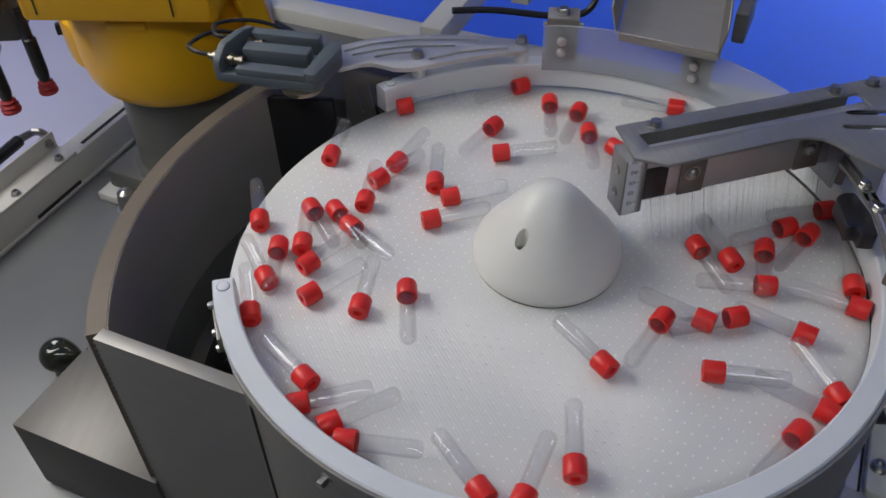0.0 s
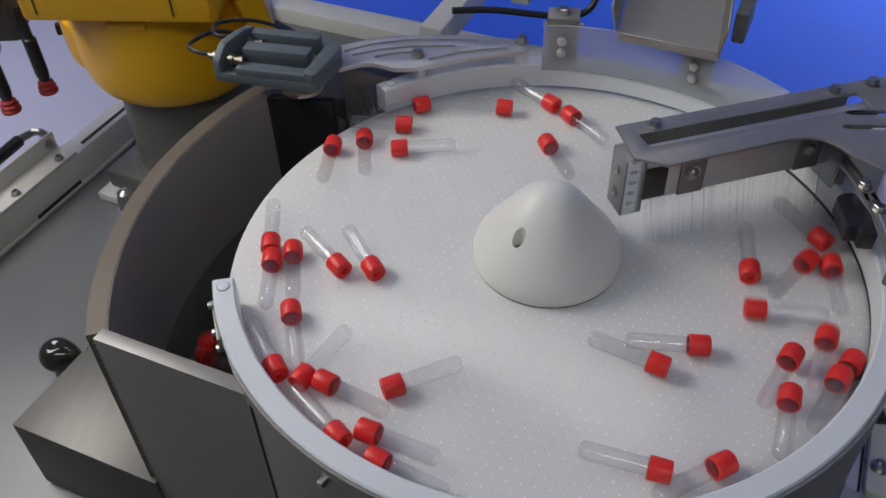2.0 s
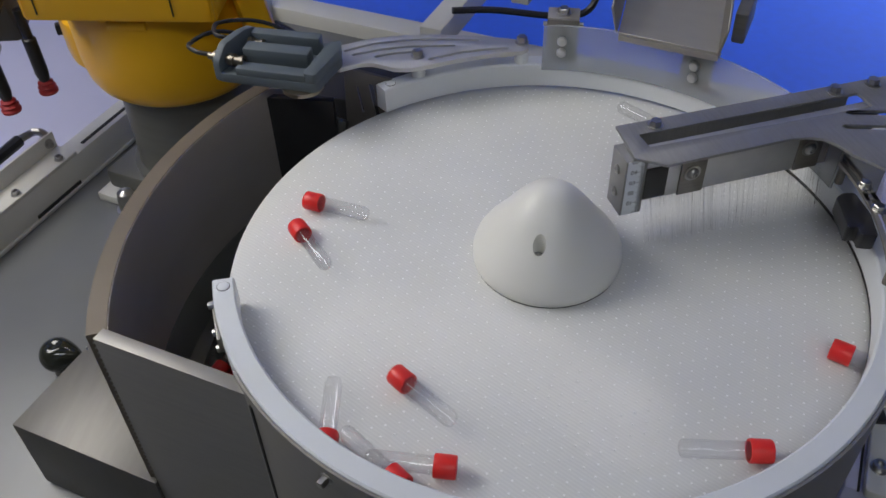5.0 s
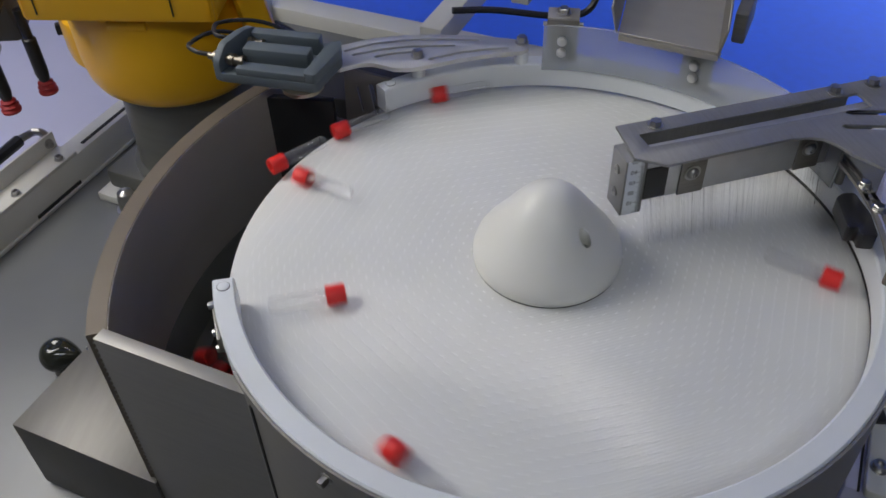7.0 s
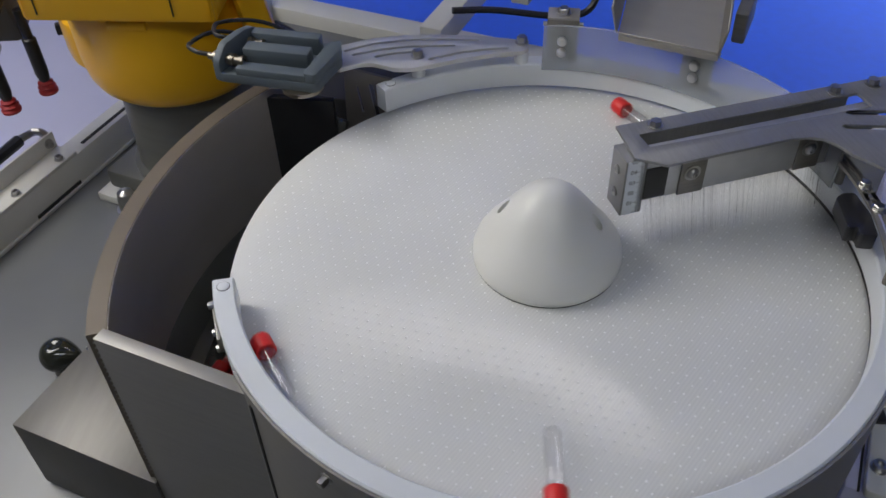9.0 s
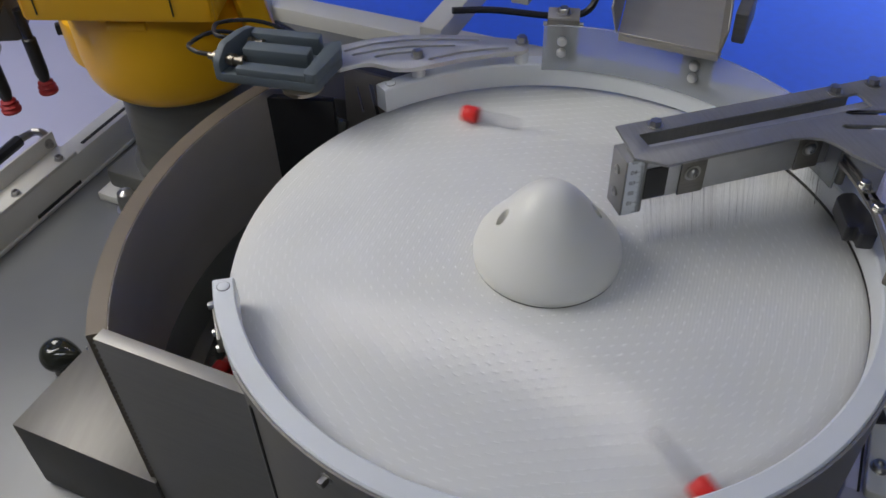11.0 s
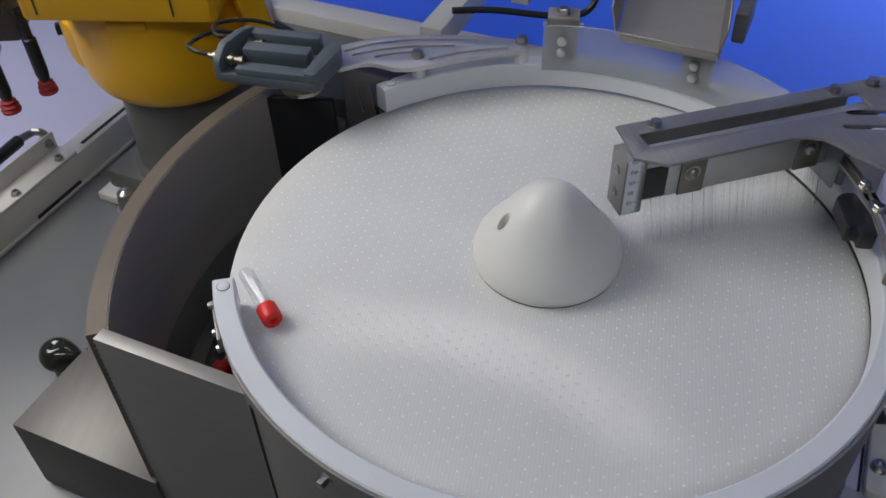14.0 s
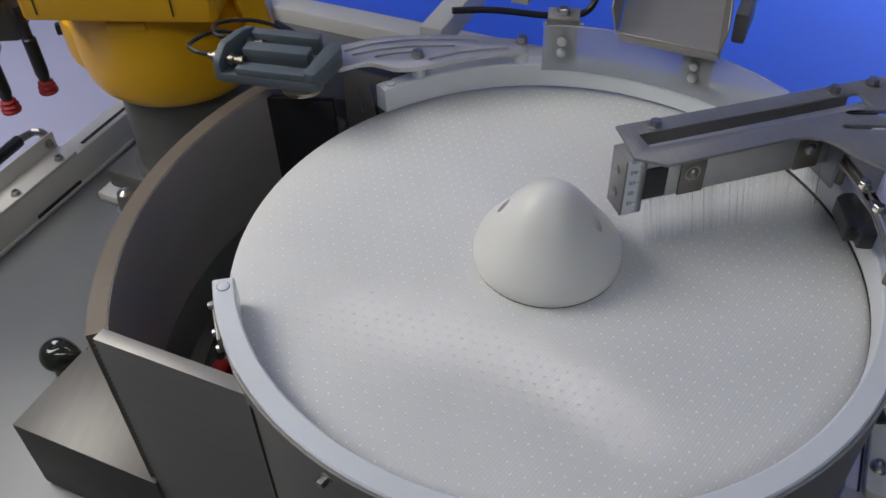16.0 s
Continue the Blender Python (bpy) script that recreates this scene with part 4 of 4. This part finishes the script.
SPIN = SPIN_A + SPIN_B + SPIN_C + SPIN_D


def spin(t):
    for (t0, a0), (t1, a1) in zip(SPIN, SPIN[1:]):
        if t <= t1:
            return a0 + (a1 - a0) * max(0.0, t - t0) / (t1 - t0)
    return SPIN[-1][1]


def near(a):
    return (a + 180) % 360 - 180


LIE = 0.0084


def ride(tube, stops, gone=0.0):
    """A tube rides on the turntable and slides from stop to stop: seconds, x, y and the way that its cap points. gone: when it drops into the bin."""
    rows = []
    for (t0, x0, y0, a0), (t1, x1, y1, a1) in zip(stops, stops[1:]):
        r0, r1 = math.hypot(x0, y0), math.hypot(x1, y1)
        p0, p1 = math.degrees(math.atan2(y0, x0)), math.degrees(math.atan2(y1, x1))
        turn = spin(t1) - spin(t0)
        dp, da = near(p1 - p0 - turn), near(a1 - a0 - turn)
        n = max(1, round((t1 - t0) * 10))
        for k in range(n):
            f = k / n
            t = t0 + (t1 - t0) * f
            s = spin(t) - spin(t0)
            r = r0 + (r1 - r0) * f
            if 0 < k:
                r = max(r, min(0.078, max(r0, r1)))
            p = radians(p0 + dp * f + s)
            rows.append((t, pose(r * math.cos(p), r * math.sin(p), LIE, 0, 1.6, a0 + da * f + s)))
    t0, x0, y0, a0 = stops[-1]
    rows.append((t0, pose(x0, y0, LIE, 0, 1.6, a0)))
    if gone:
        rng = random.Random(len(FALLEN))
        FALLEN.append(tube)
        layer = (len(FALLEN) - 1) // 14
        turn = spin(gone) - spin(t0)
        p0, r0 = math.degrees(math.atan2(y0, x0)) % 360, math.hypot(x0, y0)
        edge = min(190.0, max(141.0, p0 + max(-60.0, min(60.0, turn * 0.5))))
        step = gone - t0
        way = edge + rng.uniform(-50, 50)
        da = near(way - a0)
        for f, r, z, tip in ((0.5, 0.245, LIE, 1.6), (0.68, 0.280, -0.002, 22), (0.84, 0.300, -0.04, 40), (1.0, 0.305, -0.11, 25)):
            q = radians(p0 + (edge - p0) * min(1.0, f / 0.6))
            rr = r if f > 0.5 else (r0 + r) / 2
            rows.append((t0 + step * f, pose(rr * math.cos(q), rr * math.sin(q), z, 0, tip, a0 + da * f)))
        side = rng.uniform(176, 194)
        rest, rr = radians(side), rng.uniform(0.255, 0.315)
        last = pose(rr * math.cos(rest), rr * math.sin(rest), -0.2080 + 0.0165 * layer, 0, 1.6, side + 90 + rng.uniform(-32, 32))
        rows.append((min(15.9, gone + 0.15), last))
        rows.append((16.0, last))
    else:
        rows.append((16.0, rows[-1][1]))
    done = []
    for row in rows:
        if not done or row[0] > done[-1][0] + 0.02:
            done.append(row)
    if done[-1][0] < 16.0:
        done.append((16.0, done[-1][1]))
    walk(tube, done)


FALLEN = []
FIRST_TUBE = test_tube()
TUBES = [FIRST_TUBE] + [copy_thing(FIRST_TUBE, pose(0, 0, 0)) for _ in range(52)]


def motions():
    walk(TURNTABLE, [(t, pose(0, 0, 0, 0, 0, a)) for t, a in SPIN])
    ride(TUBES[0], [(0, -0.1514, 0.1910, -155)], 0.5)
    ride(TUBES[1], [(0, -0.0394, 0.2395, 35)], 0.5)
    ride(TUBES[2], [(0, -0.0086, 0.2109, 94)], 0.5)
    ride(TUBES[3], [(0, 0.0202, 0.1991, 77), (0.5, 0.1579, 0.0385, 18), (1, 0.2029, -0.0659, -17), (1.5, 0.0853, -0.1959, -141), (2, -0.1099, -0.1944, 162)], 2.5)
    ride(TUBES[4], [(0, 0.0308, 0.1652, 96), (0.5, 0.1770, -0.0668, -114), (1, 0.1473, -0.1292, -137), (1.5, -0.0152, -0.2228, 173), (2, -0.1484, -0.1571, 156), (2.5, -0.2373, 0.0809, 102), (3, -0.0542, -0.2124, -166), (3.5, -0.0685, -0.2215, -179), (4, -0.1864, -0.0749, 104), (6.5, -0.1889, -0.1062, 114)], 7)
    ride(TUBES[5], [(0, -0.0607, 0.1666, 62)], 0.5)
    ride(TUBES[6], [(0, -0.0492, 0.1253, -167), (0.5, 0.0536, 0.1434, 139), (1, 0.2293, -0.0486, 69), (1.5, 0.1214, -0.1998, 25), (2, 0.0833, -0.2004, -10), (2.5, -0.1530, -0.1828, -102), (3, 0.1466, -0.1908, -44), (3.5, 0.1508, -0.1796, -37), (4, -0.0679, -0.2206, -106)], 4.6)
    ride(TUBES[7], [(0, 0.1146, 0.2167, -6), (0.5, 0.2378, -0.0210, -26), (1, 0.2288, -0.0684, 56), (1.5, 0.1069, -0.2152, -151), (2, -0.0995, -0.2159, 158)], 2.5)
    ride(TUBES[8], [(0, 0.0562, 0.1437, 136), (0.5, 0.1945, -0.0914, 66), (1, 0.0966, -0.1644, 176), (1.5, -0.0748, -0.1915, 150), (2, -0.1660, -0.1546, -115)], 2.5)
    ride(TUBES[9], [(0, -0.2065, 0.1039, -93)], 0.5)
    ride(TUBES[10], [(0, -0.1431, 0.1005, -112), (0.5, -0.0169, 0.2283, -180), (1, 0.2414, -0.0114, -23), (1.5, 0.1490, -0.1858, -136), (2, 0.1231, -0.1916, 34), (2.5, -0.0785, -0.2197, -26), (3, 0.2280, -0.0601, -114), (3.5, 0.2120, -0.0759, 65), (4, 0.0826, -0.2088, 26)], 4.6)
    ride(TUBES[11], [(0, -0.1556, 0.0749, -131), (0.5, -0.0391, 0.1841, -147), (1, 0.1816, 0.0461, 105), (1.5, 0.1879, -0.0721, 45), (2, 0.1740, -0.1308, 76), (2.5, 0.0124, -0.2193, -5), (3, 0.2424, 0.0142, 88), (3.5, 0.2381, -0.0240, 94), (4, 0.1245, -0.2007, 22)], 4.6)
    ride(TUBES[12], [(0, -0.1614, 0.0424, -90), (0.5, -0.1083, 0.1412, -97), (1, 0.0515, 0.1520, -152)], 1.5)
    ride(TUBES[13], [(0, -0.1040, 0.0748, -85), (0.5, -0.0397, 0.1378, 89), (1, 0.1827, -0.0268, -17), (1.5, 0.0796, -0.1706, -84), (2, 0.0855, -0.1123, -21), (2.5, -0.0616, -0.1384, -72), (3, 0.1547, -0.0876, -23), (3.5, 0.1571, -0.0769, -22), (4, 0.0459, -0.1651, -91), (6.5, -0.1763, 0.0454, -48), (7, -0.1614, -0.0713, 23), (7.5, -0.0358, -0.1939, 51), (8, -0.1633, -0.1289, -37)], 8.5)
    ride(TUBES[14], [(0, -0.0878, 0.0568, -158), (0.5, -0.0310, 0.1000, 157), (1, 0.2054, -0.0457, 64), (1.5, 0.0676, -0.2132, -39), (2, -0.1302, -0.2001, -41), (2.5, -0.2750, 0.0221, -169)], 3)
    ride(TUBES[15], [(0, -0.1001, 0.0252, -158), (0.5, -0.0524, 0.0773, -160), (1, 0.0461, 0.0938, 118), (1.5, 0.2027, -0.0442, 98), (2, 0.2102, -0.1101, 62), (2.5, 0.0184, -0.2323, -2), (3, 0.2390, 0.0339, 83), (3.5, 0.2411, 0.0076, 52), (4, 0.1404, -0.1860, 37)], 4.6)
    ride(TUBES[16], [(0, -0.2049, 0.0269, 125)], 0.5)
    ride(TUBES[17], [(0, -0.1833, 0.0270, 128), (0.5, -0.0719, 0.1845, 16), (1, 0.0668, 0.2088, -171), (1.5, 0.2118, 0.0446, 104), (2, 0.2219, -0.0944, 59), (2.5, 0.0771, -0.2149, -159)], 3)
    ride(TUBES[18], [(0, -0.1663, 0.0090, 140), (0.5, -0.1562, 0.1051, 126), (1, 0.0304, 0.1043, 113), (1.5, 0.1220, 0.0158, 48), (2, 0.1800, -0.0936, 62), (2.5, 0.0472, -0.1850, 170), (3, 0.1840, 0.0121, -101), (3.5, 0.1924, -0.0354, -88), (4, 0.0961, -0.1603, -149), (6.5, 0.2419, 0.0025, 8)], 7)
    ride(TUBES[19], [(0, -0.2465, 0.0072, -70), (0.5, -0.1569, 0.1865, -142), (1, 0.0304, 0.2435, 18)], 1.5)
    ride(TUBES[20], [(0, -0.2210, -0.0241, 98)], 0.5)
    ride(TUBES[21], [(0, -0.2023, -0.0178, -82), (0.5, -0.1365, 0.1400, -86), (1, 0.0281, 0.1649, 117)], 1.5)
    ride(TUBES[22], [(0, -0.1918, -0.0397, -127), (0.5, -0.1902, 0.0818, -170), (1, -0.0367, 0.1892, 123), (1.5, 0.0777, 0.2080, -39), (2, 0.1606, -0.0081, -92), (2.5, 0.1528, -0.1533, -138), (3, -0.1089, 0.1568, -39), (3.5, -0.1034, 0.1445, -39)], 4)
    ride(TUBES[23], [(0, -0.1819, -0.0731, -133), (0.5, -0.2025, 0.0520, 170), (1, -0.1143, 0.2029, 17), (1.5, 0.0792, 0.2280, -1), (2, 0.2222, 0.0368, -56), (2.5, 0.1572, -0.1766, -138), (3, 0.0924, 0.2243, 37), (3.5, 0.0991, 0.2270, 23), (4, 0.2055, -0.0953, 34)], 4.6)
    ride(TUBES[24], [(0, -0.2211, -0.0601, -55), (0.5, -0.1978, 0.1226, -136), (1, -0.0059, 0.2022, 34)], 1.5)
    ride(TUBES[25], [(0, -0.2222, -0.0990, -69), (0.5, -0.2235, 0.1109, -117), (1, -0.1064, 0.2211, -165)], 1.5)
    ride(TUBES[26], [(0, -0.1397, -0.0816, -91), (0.5, -0.1819, 0.0386, -153), (1, -0.1185, 0.1806, -162), (1.5, 0.0386, 0.2208, 146), (2, 0.2087, -0.0719, 71), (2.5, 0.0625, -0.2022, 2), (3, 0.2204, 0.0284, 103), (3.5, 0.2239, 0.0154, 95), (4, 0.1516, -0.1511, 49)], 4.6)
    ride(TUBES[27], [(0, -0.1064, -0.0612, 101), (0.5, -0.1427, 0.0369, 32), (1, -0.0561, 0.1369, -8)], 1.5)
    ride(TUBES[28], [(0, -0.1637, -0.1554, -40), (0.5, -0.2126, -0.0266, -69), (1, -0.1313, 0.1620, -179), (1.5, 0.0117, 0.2385, 109), (2, 0.2253, 0.0058, 88), (2.5, 0.1422, -0.1956, 27), (3, 0.0848, 0.2068, 56), (3.5, 0.2113, 0.0624, 67), (4, 0.2089, -0.1217, 44)], 4.6)
    ride(TUBES[29], [(0, -0.1633, -0.1773, -159), (0.5, -0.2469, -0.0222, -58), (1, -0.1904, 0.1577, 130), (1.5, -0.0103, 0.2446, 94), (2, 0.2067, 0.0088, 53), (2.5, 0.1937, -0.1060, 36), (3, -0.0381, 0.1785, 124), (3.5, -0.0429, 0.1694, 136), (4, 0.2110, -0.0582, 113), (6.5, -0.1248, 0.1888, -166), (7, -0.2532, 0.0859, -134)], 7.5)
    ride(TUBES[30], [(0, -0.1377, -0.1914, -145), (0.5, -0.2361, -0.0586, -179), (1, -0.2322, 0.0392, 154)], 1.5)
    ride(TUBES[31], [(0, -0.1236, -0.2034, 178), (0.5, -0.2294, -0.0743, 157), (1, -0.2748, -0.0018, -105), (1.5, -0.2608, 0.0658, 127), (2, -0.1355, 0.1957, 28), (2.5, 0.1245, 0.2100, 167), (3, -0.1233, 0.1939, -176), (3.5, -0.0419, 0.2414, 15)], 4)
    ride(TUBES[32], [(0, -0.0293, -0.2303, -49), (0.5, -0.1922, -0.1335, -133), (1, -0.2179, -0.0091, -162), (1.5, -0.1633, 0.1281, 167), (2, 0.0133, 0.1925, 129), (2.5, 0.2371, -0.0506, 3), (3, -0.0663, 0.2421, 27), (3.5, -0.0089, 0.2395, 90), (4, 0.2402, -0.0238, 84), (6.5, -0.0161, 0.2461, 143), (7, -0.2066, 0.1446, -142)], 7.5)
    ride(TUBES[33], [(0, -0.0028, -0.2330, -106), (0.5, -0.1738, -0.1657, 140), (1, -0.1673, -0.0972, 89), (1.5, -0.1796, 0.0747, 17), (2, -0.0069, 0.2110, -39), (2.5, 0.2201, -0.0856, -20), (3, 0.0536, 0.2355, 77), (3.5, 0.0111, 0.2415, 92), (4, 0.2378, -0.0407, 80), (6.5, 0.1001, 0.2372, 34), (7, -0.1207, 0.2155, -159), (7.5, 0.0899, 0.2321, 60), (8, 0.2271, 0.0752, 39), (8.5, 0.1977, -0.1394, -30), (9, 0.0183, -0.2304, -84), (9.2, -0.0397, -0.2275, -96), (11.3, -0.1970, -0.0234, -117), (11.4, -0.1983, -0.0800, -86), (11.5, -0.2037, -0.0992, -100), (11.7, -0.2081, -0.0997, -103), (11.9, -0.2178, -0.0883, -108), (12, -0.2324, -0.0397, -127), (12.1, -0.2339, 0.0880, -128)], 12.3)
    ride(TUBES[34], [(0, 0.0292, -0.2063, -87), (0.5, -0.1390, -0.1565, -135), (1, -0.1308, -0.0353, -150), (1.5, -0.1177, 0.0677, 168), (2, -0.0067, 0.1431, 115), (2.5, 0.2165, -0.1053, 60), (3, 0.0710, 0.2353, 81), (3.5, 0.0903, 0.2093, 39), (4, 0.1956, -0.1109, 27)], 4.6)
    ride(TUBES[35], [(0, 0.0475, -0.1169, -47), (0.5, -0.0486, -0.1200, -103), (1, -0.1313, -0.0988, 89), (1.5, -0.1681, 0.0287, 41), (2, -0.0526, 0.1993, -5)], 2.5)
    ride(TUBES[36], [(0, 0.0900, -0.0685, 62), (0.5, 0.0171, -0.1148, 10), (1, -0.0609, -0.1023, -27), (1.5, -0.1370, -0.0393, -91), (2, 0.1602, -0.0492, 177), (2.5, 0.0767, -0.1700, -167)], 3)
    ride(TUBES[37], [(0, 0.1214, -0.0654, -25), (0.5, 0.0393, -0.1593, 126), (1, -0.1301, -0.1654, -70), (1.5, -0.2111, -0.0160, 102), (2, -0.1448, 0.1220, -170), (2.5, 0.0296, 0.2229, 123), (3, -0.2511, 0.0578, -147)], 3.5)
    ride(TUBES[38], [(0, 0.1447, -0.0592, 21), (0.5, 0.1103, -0.1212, -117), (1, -0.0424, -0.1897, -149), (1.5, -0.1749, -0.0987, 161)], 2)
    ride(TUBES[39], [(0, 0.1240, -0.1144, 177), (0.5, 0.0052, -0.1696, 139), (1, -0.1032, -0.1217, 82), (1.5, -0.1889, -0.0582, 153), (2, -0.2084, 0.1188, 93), (2.5, 0.0129, 0.2375, 7), (3, -0.1746, 0.1433, 32), (3.5, -0.1500, 0.1572, 15), (4, 0.0331, 0.2142, -16), (6.5, -0.2557, -0.0239, -131), (7, -0.0901, -0.2073, 145), (7.5, 0.0552, -0.2217, -166), (8, -0.2111, -0.1151, 129), (8.5, -0.2531, 0.1167, -168)], 9)
    ride(TUBES[40], [(0, 0.1220, 0.0158, 113), (0.5, 0.1152, -0.0656, 48), (1, 0.0273, -0.1312, 32), (1.5, -0.0636, -0.1043, 7), (2, 0.1155, -0.0906, 3), (2.5, -0.0488, -0.1658, -101), (3, 0.1677, -0.0729, -31), (3.5, 0.1785, -0.0609, -27), (4, 0.0703, -0.1731, -84), (6.5, 0.2375, -0.0522, 1), (7, 0.2227, -0.0092, -24), (7.5, 0.1700, 0.1500, 60), (8, 0.2213, -0.0855, -86), (8.5, 0.0237, -0.2337, -51), (9, -0.2027, -0.1298, 126), (9.2, -0.2117, -0.0716, 129)], 9.8)
    ride(TUBES[41], [(0, 0.1473, 0.0033, -67), (0.5, 0.1567, -0.0770, -98), (1, 0.0636, -0.1661, -154), (1.5, -0.0668, -0.1751, 160), (2, -0.1005, -0.1548, -150), (2.5, -0.1925, 0.0111, 141)], 3)
    ride(TUBES[42], [(0, 0.1750, 0.0178, 82), (0.5, 0.1521, -0.1033, 83), (1, 0.0426, -0.1801, -119), (1.5, -0.0918, -0.1415, -13), (2, -0.1379, -0.0394, -55), (2.5, -0.1390, 0.0983, -131), (3, -0.0852, -0.1802, -24), (3.5, -0.0962, -0.1806, -35)], 4)
    ride(TUBES[43], [(0, 0.1709, -0.0227, 2), (0.5, 0.1176, -0.1430, -133), (1, -0.0250, -0.2045, -131), (1.5, -0.1791, -0.1389, 144), (2, -0.2075, -0.0274, 105)], 2.5)
    ride(TUBES[44], [(0, 0.1956, 0.0484, 29), (0.5, 0.1740, -0.1032, 83), (1, 0.0513, -0.1941, -168), (1.5, -0.1109, -0.2027, 149), (2, -0.1914, -0.0936, 110), (2.5, -0.1761, 0.1478, 118), (3, -0.1614, -0.1771, 160), (3.5, -0.1846, -0.1342, 121)], 4)
    ride(TUBES[45], [(0, 0.2126, 0.0412, 55), (0.5, 0.2015, -0.1342, 23), (1, 0.0970, -0.2164, -10), (1.5, -0.1131, -0.1673, -27), (2, -0.1660, -0.0394, -44), (2.5, -0.1457, 0.1681, -148)], 3)
    ride(TUBES[46], [(0, 0.2325, 0.0743, 17), (0.5, 0.2037, -0.1058, 64), (1, 0.1204, -0.1864, 10), (1.5, -0.0260, -0.2339, -22), (2, -0.1881, -0.1490, -54)], 2.5)
    ride(TUBES[47], [(0, 0.2382, -0.0167, -95), (0.5, 0.1723, -0.1637, 24), (1, 0.0076, -0.2297, -143), (1.5, -0.1734, -0.1657, 146), (2, -0.2224, -0.0392, 101), (2.5, -0.1265, 0.2118, 42)], 3)
    ride(TUBES[48], [(0, 0.2373, -0.0390, -20), (0.5, 0.1512, -0.1877, 22), (1, -0.0125, -0.2241, -4), (1.5, -0.2025, -0.1336, -57), (2, -0.2287, -0.0208, -77)], 2.5)
    ride(TUBES[49], [(0, 0.1933, -0.0710, -24), (0.5, 0.0896, -0.1545, -120), (1, -0.0792, -0.1738, 133), (1.5, -0.1869, -0.1229, 129)], 2)
    ride(TUBES[50], [(0, 0.2077, -0.1262, -65), (0.5, 0.0395, -0.2134, 174), (1, -0.1398, -0.1879, 141), (1.5, -0.2494, -0.0253, 110), (2, -0.1809, 0.1335, 102)], 2.5)
    ride(TUBES[51], [(0, 0.1974, -0.1408, -28), (0.5, 0.0253, -0.2295, -32), (1, -0.1470, -0.1744, -49), (1.5, -0.2545, -0.0010, -64)], 2)
    ride(TUBES[52], [(0, 0.1752, -0.1611, 52), (0.5, -0.0258, -0.1729, 140), (1, -0.1704, -0.1693, 144), (1.5, -0.2180, 0.0134, 65), (2, -0.1472, 0.1603, 3), (2.5, 0.0997, 0.2006, -29), (3, -0.1872, 0.1974, 62), (3.5, -0.1273, 0.1945, 166), (4, 0.0753, 0.2246, 148), (6.5, -0.1396, 0.1755, 153), (7, -0.2242, 0.0698, 158), (7.5, -0.1917, -0.1366, -135), (8, -0.2158, 0.0553, -161), (8.5, -0.1060, 0.2139, 140), (9, 0.0619, 0.2112, 127), (9.2, 0.0950, 0.2206, 45), (11.3, 0.2344, 0.0507, 27), (11.4, 0.2344, 0.0507, 27), (11.5, 0.2325, 0.0526, 32), (11.7, 0.2307, 0.0553, 38), (11.9, 0.2218, 0.0564, 41), (12, 0.2090, 0.0564, 42), (12.1, 0.2356, -0.0496, 3), (12.3, 0.2213, -0.0637, 51), (12.5, 0.2119, -0.0919, 63), (12.7, 0.1143, -0.2045, -9), (13, 0.1031, -0.2034, -9), (13.5, -0.0792, -0.2241, -15), (14, -0.2073, -0.0978, -52), (14.2, -0.2207, -0.0337, -92), (14.4, -0.2287, 0.1121, -112), (14.5, -0.2340, 0.1071, -113)], 15)


motions()
